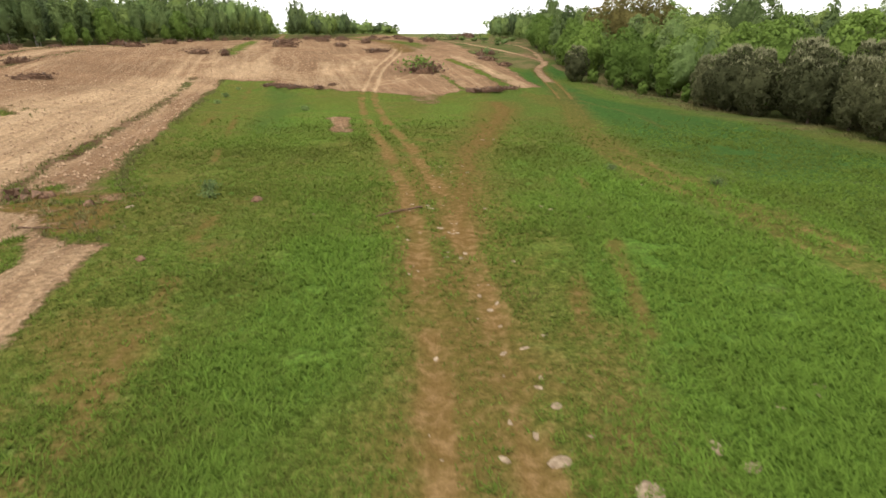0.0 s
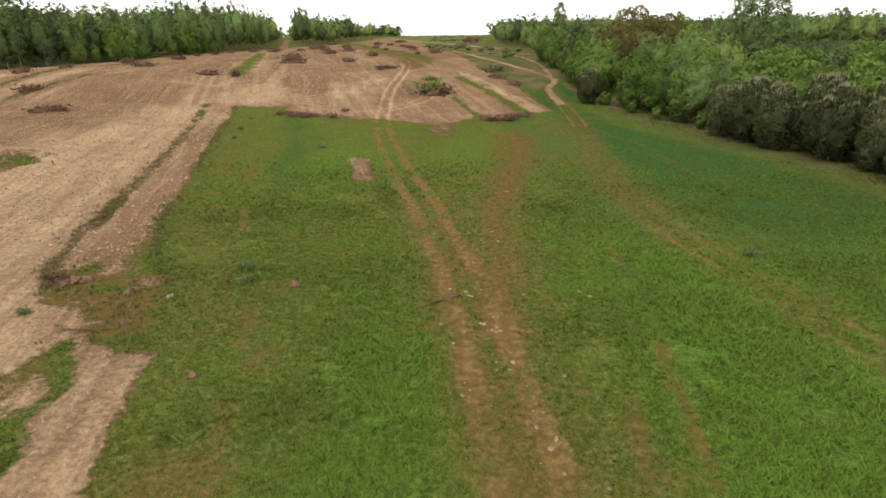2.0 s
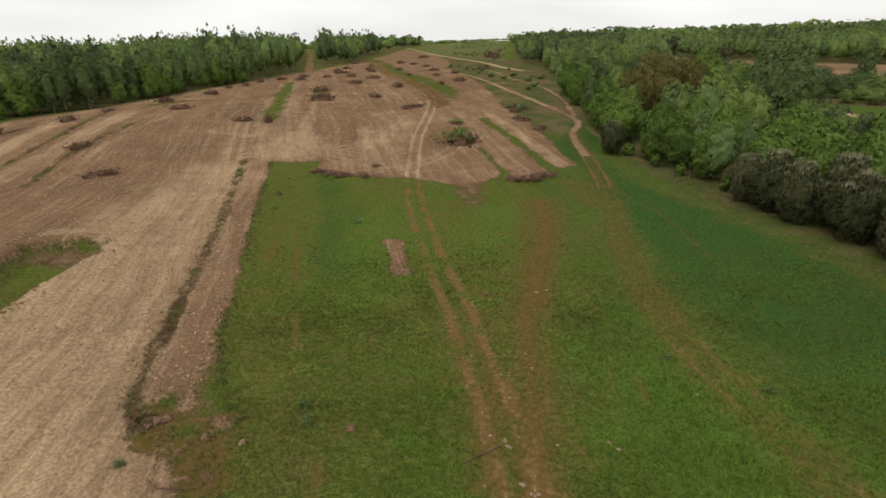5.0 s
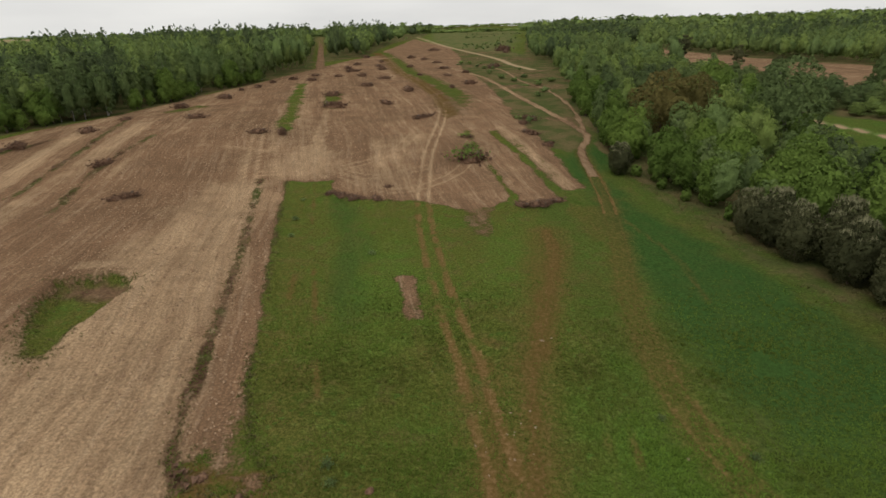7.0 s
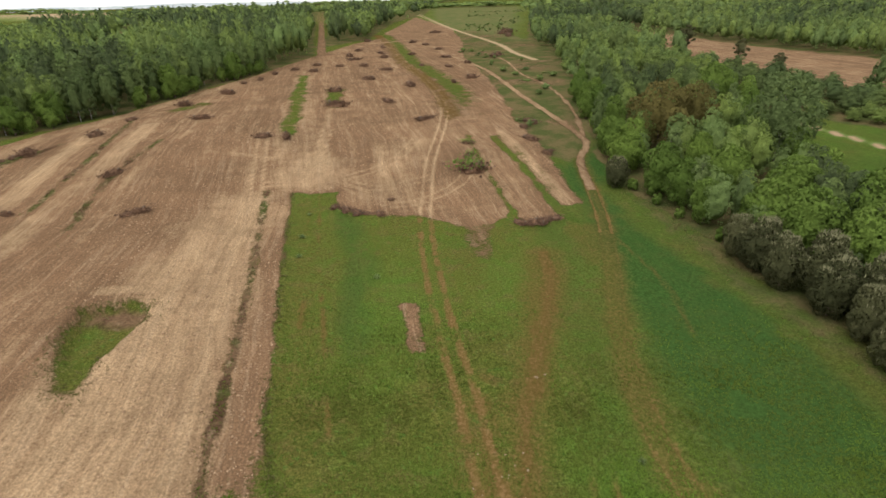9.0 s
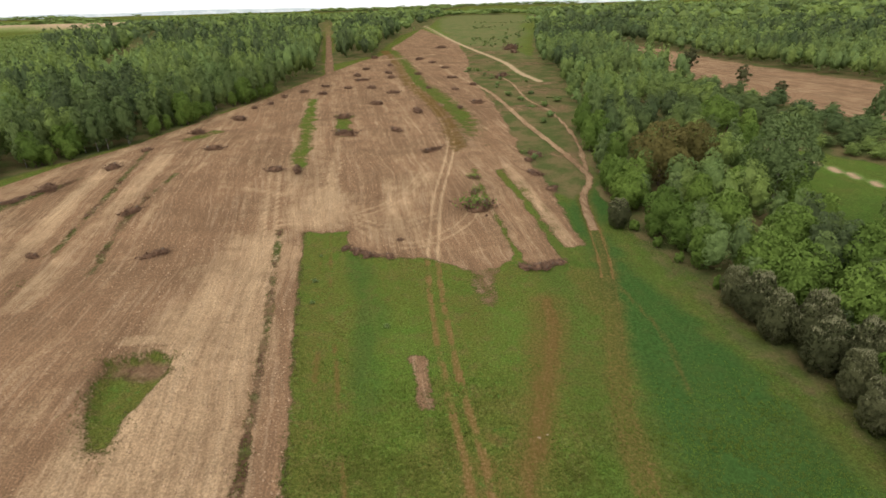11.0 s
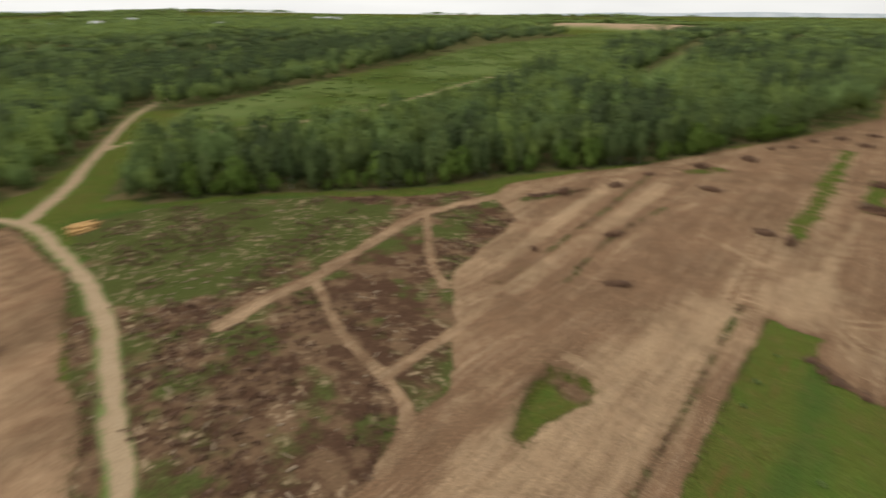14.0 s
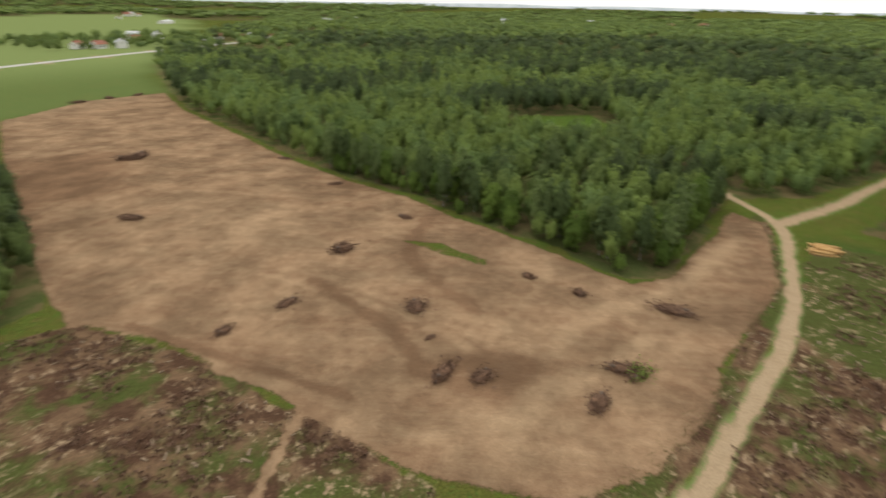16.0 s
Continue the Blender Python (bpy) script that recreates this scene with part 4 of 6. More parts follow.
# ---------------------------------------------------------------- helpers for things
def mesh_of(name, verts, faces, material, smooth_faces=False, more=()):
    me = bpy.data.meshes.new(name)
    me.from_pydata([tuple(v) for v in verts], [], [tuple(f) for f in faces])
    me.materials.append(material)
    for m in more:
        me.materials.append(m)
    if smooth_faces:
        me.polygons.foreach_set("use_smooth", np.ones(len(me.polygons), bool))
    return me


def loose_mesh(name, verts, material, tint=None, corners=3, normals=None):
    """A mesh of loose leaves from an array of corners, three (or four) to a leaf."""
    n = len(verts) // corners
    me = bpy.data.meshes.new(name)
    me.vertices.add(n * corners)
    me.vertices.foreach_set("co", np.asarray(verts, np.float32).ravel())
    me.loops.add(n * corners)
    me.loops.foreach_set("vertex_index", np.arange(n * corners, dtype=np.int32))
    me.polygons.add(n)
    me.polygons.foreach_set("loop_start", (np.arange(n) * corners).astype(np.int32))
    if tint is not None:
        me.attributes.new("tint", 'FLOAT', 'POINT').data.foreach_set("value", np.asarray(tint, np.float32).ravel())
    me.update()
    me.validate()
    if normals is not None:
        me.polygons.foreach_set("use_smooth", np.ones(n, bool))
        me.normals_split_custom_set_from_vertices(np.asarray(normals, np.float32))
    me.materials.append(material)
    return me


def part(name, data, material, parent, label=""):
    """Links a mesh, or a bmesh, as one part under a thing or under a part."""
    if isinstance(data, bmesh.types.BMesh):
        me = bpy.data.meshes.new(name)
        data.to_mesh(me)
        data.free()
        me.materials.append(material)
        data = me
    ob = new(name, data)
    ob.parent = parent
    if label:
        tagged(ob, label)
    return ob


def tubes(lines, sides=6):
    """Tapered tubes along lines of (point, radius)."""
    verts, faces = [], []
    for line in lines:
        start = len(verts)
        for k, (p, r) in enumerate(line):
            a, b = line[max(0, k - 1)][0], line[min(len(line) - 1, k + 1)][0]
            d = (Vector(b) - Vector(a)).normalized()
            u = d.orthogonal().normalized()
            v = d.cross(u)
            for s in range(sides):
                w = 2 * math.pi * s / sides
                verts.append(Vector(p) + float(r) * (math.cos(w) * u + math.sin(w) * v))
        for k in range(len(line) - 1):
            for s in range(sides):
                a, b = start + k * sides + s, start + k * sides + (s + 1) % sides
                faces.append((a, b, b + sides, a + sides))
        faces.append(tuple(range(start + sides - 1, start - 1, -1)))
        faces.append(tuple(start + (len(line) - 1) * sides + s for s in range(sides)))
    return verts, faces


def leaves(centres, sizes, rng, long=1.0, out=None, loose=0.7, narrow=0.85):
    """Loose three-cornered leaves round their centres, turned at random or to face outwards."""
    n = len(centres)
    face = rng.normal(size=(n, 3))
    if out is not None:
        face = out + loose * face
    face /= np.maximum(np.linalg.norm(face, axis=1)[:, None], 1e-6)
    u = np.cross(face, np.cross(face, (0, 0, 1.0)) + 1.3 * rng.normal(size=(n, 3)))
    u /= np.maximum(np.linalg.norm(u, axis=1)[:, None], 1e-6)
    v = np.cross(face, u)
    s = np.asarray(sizes)[:, None]
    a, b = u * s * long, v * s * narrow
    return np.stack([centres + a, centres - 0.6 * a + b, centres - 0.6 * a - b], 1).reshape(-1, 3)


def soft(out, rng, jitter):
    """Shading directions of leaves: outwards from their clump, a little unsteady."""
    v = out + jitter * rng.normal(size=out.shape)
    return np.repeat(v / np.linalg.norm(v, axis=1)[:, None], 3, 0)


def crown_points(rng, tall, wide, low, count, clumps, lean=0.0, ragged=0.35, top=0.35, flat=1.0):
    """Leaf centres over the rounded clumps that make up an egg-shaped crown, with an uneven outline."""
    mid, half = (tall + low) / 2, (tall - low) / 2
    lobes = [(0, 0, low + 0.92 * half, 0.58 * wide, 0.78 * half * (1 if flat == 1.0 else 0.6))]
    for k in range(clumps):
        h = 0.05 + 0.91 * (k + rng.rand()) / clumps
        fill = math.sin(math.pi * h ** (0.62 + top)) ** 0.6
        a, r = 2.4 * k + 0.9 * rng.rand(), wide * fill * (0.52 + 0.22 * rng.rand()) * (1 + ragged * (rng.rand() - 0.5))
        size = wide * (0.20 + 0.16 * rng.rand()) * (0.62 + 0.5 * fill)
        lobes.append((r * math.cos(a) + lean * h, r * math.sin(a), min(low + 2 * half * h, tall - 0.75 * size * flat + 0.12 * ragged * tall * (rng.rand() - 0.6)), size, size * flat * (0.85 + 0.35 * rng.rand())))
    lobes = np.array(lobes)
    tips = lobes[1:, :3]
    more = int(count * 2.2)
    share = lobes[:, 3] * lobes[:, 4]
    share[0] *= 0.35
    which = rng.choice(len(lobes), more, p=share / share.sum())
    way = rng.normal(size=(more, 3)) + (0, 0, 0.35)
    way /= np.maximum(np.linalg.norm(way, axis=1)[:, None], 1e-6)
    round_ = lobes[:, [3, 3, 4]]
    pts = lobes[which, :3] + way * round_[which] * (0.80 + 0.24 * rng.rand(more) ** 0.75)[:, None]
    deep = np.full(more, 9.0)
    for k in range(len(lobes)):
        d = np.linalg.norm((pts - lobes[k, :3]) / round_[k], axis=1)
        deep = np.where(which == k, deep, np.minimum(deep, d))
    keep = np.argsort(-(deep + 0.35 * rng.rand(more)))[:count]
    pts, which, way = pts[keep], which[keep], way[keep]
    whole = (pts - (0, 0, mid - 0.25 * half)) / (wide, wide, 1.15 * half)
    whole /= np.maximum(np.linalg.norm(whole, axis=1)[:, None], 1e-6)
    out = 0.56 * way + 0.62 * whole + (0, 0, 0.12)
    out /= np.maximum(np.linalg.norm(out, axis=1)[:, None], 1e-6)
    return pts, tips, out, lobes


def core(lobes, tall, wide, low, rings, sides, shrink, rng):
    """The dense inside of a crown: one closed skin just under its outer leaves, as loose facets with soft shading."""
    mid, half = (tall + low) / 2, (tall - low) / 2
    heart, reach = np.array([0, 0, mid - 0.1 * half]), np.array([wide, wide, half])
    grid = np.zeros((rings + 1, sides, 3))
    for r in range(rings + 1):
        v = math.pi * (0.02 + 0.96 * r / rings)
        for c in range(sides):
            a = 2 * math.pi * (c + 0.5 * (r % 2)) / sides
            d = np.array([math.sin(v) * math.cos(a), math.sin(v) * math.sin(a), math.cos(v)]) * reach
            far = 0.25
            for x, y, z, w, h in lobes:
                q, e = (np.array([x, y, z]) - heart) / (w, w, h), d / (w, w, h)
                b = e @ q
                k = b * b - e @ e * (q @ q - 1)
                if k > 0:
                    far = max(far, (b + math.sqrt(k)) / (e @ e))
            grid[r, c] = heart + d * far * shrink * (0.93 + 0.14 * rng.rand())
    grid[0], grid[-1] = grid[0].mean(0), grid[-1].mean(0)
    tri = []
    for r in range(rings):
        for c in range(sides):
            n = (c + 1) % sides
            a, b, e, g = grid[r, c], grid[r, n], grid[r + 1, c], grid[r + 1, n]
            if r % 2:
                tri += [(a, e, g), (a, g, b)]
            else:
                tri += [(a, e, b), (b, e, g)]
    tri = np.array(tri)
    flat = np.cross(tri[:, 1] - tri[:, 0], tri[:, 2] - tri[:, 0])
    size = np.linalg.norm(flat, axis=1)
    tri, flat = tri[size > 1e-7], flat[size > 1e-7] / size[size > 1e-7][:, None]
    way = (tri.reshape(-1, 3) - heart) / reach
    way /= np.maximum(np.linalg.norm(way, axis=1)[:, None], 1e-6)
    flat = np.repeat(flat, 3, 0)
    flat *= np.sign((flat * way).sum(1))[:, None]
    way = 0.8 * way + 0.35 * flat + (0, 0, 0.2)
    return tri.reshape(-1, 3), way / np.linalg.norm(way, axis=1)[:, None]


def trunk_lines(rng, tall, girth, tips, low, limbs):
    bend = rng.normal(size=2) * 0.03 * tall
    line = [((bend[0] * t * t, bend[1] * t * t, tall * t - 0.25 * (t == 0)), girth * (1.25 if t == 0 else 1 - 0.88 * t)) for t in (0, 0.06, 0.25, 0.5, 0.75, 0.93)]
    lines = [line]
    for k in rng.permutation(len(tips))[:limbs]:
        x, y, z = tips[k]
        h = max(low * 0.6, z * 0.62)
        t = h / tall
        b = (bend[0] * t * t, bend[1] * t * t, h)
        m = ((b[0] * 0.5 + x * 0.5), (b[1] * 0.5 + y * 0.5), h + (z - h) * 0.62)
        lines.append([(b, girth * 0.42 * (1 - 0.6 * t)), (m, girth * 0.25), ((x, y, z), girth * 0.07)])
    return lines


def tree(seed, tall, wide, low, count, clumps, leaf, leafmat, bark, size=0.2, girth=0.11, limbs=9, long=1.0, stems=1, top=0.35, ragged=0.4, loose=0.7, narrow=0.85, flat=1.0, shoots=0, heart=0.66):
    """One tree at the origin: an Empty with a trunk (or several stems) and a crown."""
    rng = np.random.RandomState(seed)
    root = new(leaf)
    pts, tips, out, lobes = crown_points(rng, tall, wide, low, count, clumps, ragged=ragged, top=top, flat=flat)
    lines = []
    for s in range(stems):
        more = trunk_lines(rng, tall * (0.92 - 0.15 * s), girth * (1 - 0.2 * s), tips, low, limbs if s == 0 else 2)
        off = rng.normal(size=2) * 0.25 * (s > 0)
        lines += [[((p[0] + off[0], p[1] + off[1], p[2]), r) for p, r in q] for q in more]
    v, f = tubes(lines, 5)
    part("trunk", mesh_of("trunk", v, f, bark, True), bark, root)
    skin, way = core(lobes, tall, wide, low, 8, 11, heart, rng)
    green = leaves(pts, size * (0.6 + 0.8 * rng.rand(count)), rng, long, out, loose, narrow)
    part("crown", loose_mesh("crown", np.vstack([green, skin]), leafmat, normals=np.vstack([soft(out, rng, 0.14), way])), leafmat, root)
    if shoots:
        pick = np.argsort(-(out[:, 2] + 0.5 * rng.rand(count)))[:shoots]
        c, h = pts[pick] + 0.08 * out[pick], 0.22 + 0.22 * rng.rand(shoots)
        a, lean = rng.rand(shoots) * 6.283, rng.normal(size=(shoots, 2)) * 0.08
        side, up = np.stack([np.cos(a), np.sin(a), 0 * a], 1) * 0.05, np.stack([lean[:, 0], lean[:, 1], h], 1)
        tagged(part("new_growth", loose_mesh("new_growth", np.stack([c + side, c - side, c + up], 1).reshape(-1, 3), PINESHOOT), PINESHOOT, root, "pale upright new shoots"), kind="stuff")
    return root


def place(ob, x, y, turn=0.0, scale=1.0, sink=0.05):
    """Moves a finished thing to its place on the ground."""
    ob.matrix_basis = pose(x, y, height(x, y) - sink, 0, 0, turn)
    ob.scale = (scale, scale, scale) if not isinstance(scale, tuple) else scale
    return ob


# ---------------------------------------------------------------- trees at the edges of the woods
def kinds():
    """The first of every kind of tree, with what it is called."""
    made = {"birch": [], "alder": [], "shrub": [], "pine": [], "bronze": [], "tall_birch": [], "scots_pine": [], "sapling": []}
    for k in range(4):
        made["birch"].append((tree(100 + k, 9.4 + 0.6 * k, 1.65 + 0.15 * k, 0.7, 2300, 26, "birch_tree", LEAF_BIRCH, BARK_BIRCH, 0.155, 0.10, 9, top=0.15), "slender birch tree with pale green crown at the wood edge", "birch tree"))
    for k in range(3):
        made["alder"].append((tree(200 + k, 6.2 + 0.7 * k, 2.1 + 0.2 * k, 0.4, 2300, 26, "leafy_tree", LEAF_BRIGHT, BARK_DARK, 0.15, 0.12, 9, stems=2, top=0.3), "bushy broadleaf tree in fresh bright green leaf", "tree"))
    for k in range(2):
        made["shrub"].append((tree(250 + k, 7.0, 2.7, 0.3, 4600, 36, "broadleaf_shrub", LEAF_BRIGHT, BARK_DARK, 0.135, 0.11, 12, stems=3, top=0.3), "large rounded shrub in bright green leaf beside the meadow", "shrub"))
    for k in range(3):
        made["pine"].append((tree(300 + k, 5.8 + 0.5 * k, 2.3, 0.2, 6500, 40, "pine_tree", LEAF_PINE, BARK_DARK, 0.115, 0.11, 10, long=1.5, top=0.30, loose=0.9, narrow=0.45, shoots=420), "dense dark olive pine bush with branches to the ground", "pine tree"))
    made["bronze"].append((tree(400, 10.5, 4.6, 1.2, 6000, 44, "bronze_tree", LEAF_BRONZE, BARK_DARK, 0.17, 0.2, 14, top=0.3, ragged=0.8, heart=0.55), "broad tall tree with bronze-tinged young leaves", "tree"))
    for k in range(2):
        made["tall_birch"].append((tree(450 + k, 12.0, 4.5, 1.4, 9000, 80, "tall_birch_tree", LEAF_BIRCH, BARK_BIRCH, 0.155, 0.16, 14, top=0.2, ragged=0.7, heart=0.45), "tall old birch with airy drooping crown above the scrub", "birch tree"))
    for k in range(2):
        made["scots_pine"].append((tree(470 + k, 9.0, 2.5, 3.2, 2600, 13, "scots_pine", LEAF_PINE, BARK_DARK, 0.17, 0.16, 11, long=1.4, top=0.2, ragged=0.9, narrow=0.5, flat=0.55), "dark scots pine with a bare trunk and layered crown", "pine tree"))
    for k in range(3):
        made["sapling"].append((tree(500 + k, 2.3 + 0.4 * k, 1.0, 0.15, 700, 14, "young_bush", LEAF_BRIGHT, BARK_DARK, 0.15, 0.05, 5, stems=3), "low leafy bush in fresh green on rough grass", "bush"))
    for group in made.values():
        for ob, label, category in group:
            tagged(ob, label, category)
    return made


KINDS = kinds()
USED = set()


def plant(kind, x, y, tall=None, group="", rng=random):
    """Sets a tree of a kind at a place, with a height in metres where one is given."""
    k = rng.randrange(len(KINDS[kind]))
    first, label, category = KINDS[kind][k]
    base = max(v.co.z for v in first.children[1].data.vertices)
    s = tall / base if tall else rng.uniform(0.85, 1.15)
    turn = rng.uniform(0, 360)
    ob = first if (kind, k) not in USED else copy_thing(first, Matrix())
    USED.add((kind, k))
    place(ob, x, y, turn, (s * rng.uniform(0.92, 1.12), s * rng.uniform(0.92, 1.12), s), 0.1)
    return tagged(ob, group=group)


LOW_EAST = [(46, 132), (62, 215), (56, 330), (74, 310), (82, 212), (98, 134), (150, 108), (150, 50), (90, 56), (58, 100)]
WOODS = (WOOD_WEST, WOOD_NORTH, WOOD_EAST, WOOD_BACK, WOOD_SOUTH)


def wooded(x, y):
    """How far inside the woods places lie; glades, rides and lanes are outside."""
    d = np.maximum.reduce([within(x, y, w) for w in WOODS])
    for hole in (BROWN_FIELD, GLADE_EAST, GLADE_BACK, QUARRY_CUT):
        d = np.minimum(d, -within(x, y, hole) - 1)
    for line, w in ((RIDE, 11), (FIREBREAK, 4.5), (SAND_ROAD_NORTH, 3.5), (SAND_ROAD, 3.5), (GLADE_ROAD, 2.5), (CLEARING_ROAD, 2.5), (VILLAGE_ROAD, 8)):
        d = np.minimum(d, to_line(x, y, line) - w)
    return d


def jittered(x0, x1, y0, y1, step, rng):
    xs, ys = np.meshgrid(np.arange(x0, x1, step), np.arange(y0, y1, step))
    return (xs + (rng.rand(*xs.shape) - 0.5) * step * 0.9).ravel(), (ys + (rng.rand(*ys.shape) - 0.5) * step * 0.9).ravel()


def seen_side(x, y, margin=6):
    """Which places lie on the sides that the clip's walk looks towards."""
    a = np.degrees(np.arctan2(-x, y + 6))
    return (a > -42 - margin) & (a < 170 + margin)


def pine_ground(x, y):
    """Where dark conifers stand among the broadleaf trees."""
    d = np.hypot(x, y)
    back = smooth(330, 430, -x) * smooth(-560, -380, y) * smooth(0.30, 0.52, vnoise(x, y, 150, 2))
    return np.clip(smooth(0.56, 0.66, vnoise(x, y, 34, 2)) + 0.85 * back + 0.3 * smooth(400, 900, d), 0, 1)


SPECIAL = [("pine", 18.9, 80.5, 5.2), ("bronze", 29.6, 97, 10.8), ("bronze", 36.5, 101, 9.6), ("tall_birch", 47, 91, 12.5), ("birch", 24.8, 134, 10.5), ("tall_birch", 58, 74, 10.5), ("shrub", 49, 125, 8.5), ("pine", 27.6, 58.5, 5.6), ("pine", 28.4, 55, 6.6), ("pine", 28.8, 51.2, 6.4), ("pine", 31.6, 49.5, 7.2), ("pine", 30.4, 45.6, 6.6), ("pine", 33.8, 44.5, 7.0),
           ("pine", 31.0, 41.6, 5.8), ("pine", 36.8, 40.5, 6.5), ("pine", 30.4, 37.6, 6.0), ("pine", 33.6, 36.4, 6.4), ("pine", 30.6, 33.4, 5.6), ("pine", 31.0, 29.4, 5.2), ("shrub", 34.0, 32.4, 6.2), ("shrub", 37.2, 36.2, 7.0), ("shrub", 37.6, 31.0, 6.4), ("shrub", 35.4, 27.0, 6.0), ("birch", 39.5, 42.5, 9.0), ("shrub", 34, 57.5, 7.8), ("shrub", 32.5, 62, 7.4), ("shrub", 37.5, 51.5, 8.0), ("shrub", 39.5, 46.5, 8.0), ("shrub", 25.2, 79.5, 6.6), ("shrub", 26.8, 74, 6.2), ("shrub", 27.6, 68.6, 5.4), ("shrub", 22, 86.5, 6.0),
           ("shrub", 39, 70, 7.6), ("shrub", 39.7, 89.5, 5.8), ("shrub", 34, 78, 6.6), ("shrub", 32.5, 86, 6.0), ("shrub", 44, 62, 8.2),
           ("sapling", 25.0, 69.8, 1.5), ("sapling", 23.3, 74.4, 1.6), ("sapling", 27.4, 62.5, 1.9), ("sapling", 21.2, 79.6, 1.7), ("pine", 63, 84, 5.0), ("scots_pine", 77, 178, 8), ("scots_pine", 74, 215, 10), ("scots_pine", 71.5, 212, 9), ("scots_pine", 79, 158, 6.5), ("birch", 88, 132, 9), ("scots_pine", 91, 124, 6.5)]


def plant_edges():
    rnd, rng = random.Random(11), np.random.RandomState(12)
    for kind, x, y, tall in SPECIAL:
        plant(kind, x, y, tall, "trees along the meadow", rnd)
    taken = np.array([(x, y) for _, x, y, _ in SPECIAL])
    count = 0
    chosen = []
    for x0, x1, y0, y1, step, most, kindmix in ((18, 60, 30, 150, 3.3, 75, ("alder", "alder", "birch", "alder")), (-135, -70, 20, 200, 3.0, 95, ("birch", "birch", "birch", "alder")), (-150, -86, -120, 0, 3.2, 70, ("alder", "birch", "birch", "birch"))):
        x, y = jittered(x0, x1, y0, y1, step, rng)
        d = wooded(x, y)
        ok = (d > 0.3) & (d < 9) & seen_side(x, y, 0)
        x, y, d = x[ok], y[ok], d[ok]
        order = np.argsort(d + rng.rand(len(d)) * 4)[:most]
        for i in order:
            if len(taken) and np.hypot(taken[:, 0] - x[i], taken[:, 1] - y[i]).min() < 2.4:
                continue
            kind = kindmix[rnd.randrange(4)]
            tall = {"birch": rnd.uniform(8.4, 11.6), "alder": rnd.uniform(5.5, 8.2), "pine": rnd.uniform(5, 7.5)}[kind]
            if x0 == 18:
                tall *= 0.8
            if d[i] < 2.5 and rnd.random() < 0.62:
                kind, tall = "alder", rnd.uniform(2.6, 4.8)
            plant(kind, float(x[i]), float(y[i]), tall, "trees at the wood edge", rnd)
            chosen.append((x[i], y[i]))
            count += 1
    return np.array(chosen + [(x, y) for _, x, y, _ in SPECIAL])


EDGE_TREES = plant_edges()
for spare, spot in zip([(k, i) for k in KINDS for i in range(len(KINDS[k])) if (k, i) not in USED], ((38, 88), (47, 100), (40, 66), (36, 72), (52, 78), (34, 96))):
    place(KINDS[spare[0]][spare[1]][0], *spot, 0, 1.0, 0.1)


# ---------------------------------------------------------------- the woods behind, joined
def crown_template(seed, count, size, clumps, tall=9.0, wide=2.1, rings=6, sides=8, shrink=0.80):
    """A crown scaled to unit height and unit radius, as loose leaves."""
    rng = np.random.RandomState(seed)
    pts, _, out, lobes = crown_points(rng, tall, wide, 0.11 * tall, count, clumps, ragged=0.6, top=0.1 + 0.3 * rng.rand())
    skin, way = core(lobes, tall, wide, 0.11 * tall, rings, sides, shrink, rng)
    q = leaves(pts, size * (0.6 + 0.8 * rng.rand(count)), rng, 1.15, out, 0.3)
    return np.vstack([q, skin]) / (wide, wide, tall), np.vstack([soft(out, rng, 0.13), way])


def woods(name, x, y, tall, wide, tint, templates, label, rng):
    """Many crowns joined into one mesh."""
    n, per = len(x), len(templates[0][0])
    pick = rng.randint(0, len(templates), n)
    ang = rng.rand(n) * 2 * math.pi
    base, lean = np.array([t[0] for t in templates])[pick], np.array([t[1] for t in templates])[pick]
    c, s = np.cos(ang)[:, None], np.sin(ang)[:, None]
    vx = (base[:, :, 0] * c - base[:, :, 1] * s) * wide[:, None] + x[:, None]
    vy = (base[:, :, 0] * s + base[:, :, 1] * c) * wide[:, None] + y[:, None]
    vz = base[:, :, 2] * tall[:, None] + sample(GZ, x, y)[:, None] - 0.2
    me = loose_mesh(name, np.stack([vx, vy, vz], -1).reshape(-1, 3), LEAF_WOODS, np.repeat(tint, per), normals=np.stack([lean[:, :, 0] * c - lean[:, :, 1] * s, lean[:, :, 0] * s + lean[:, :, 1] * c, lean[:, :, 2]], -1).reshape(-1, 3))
    return tagged(new(name, me), label, "woodland", kind="stuff")


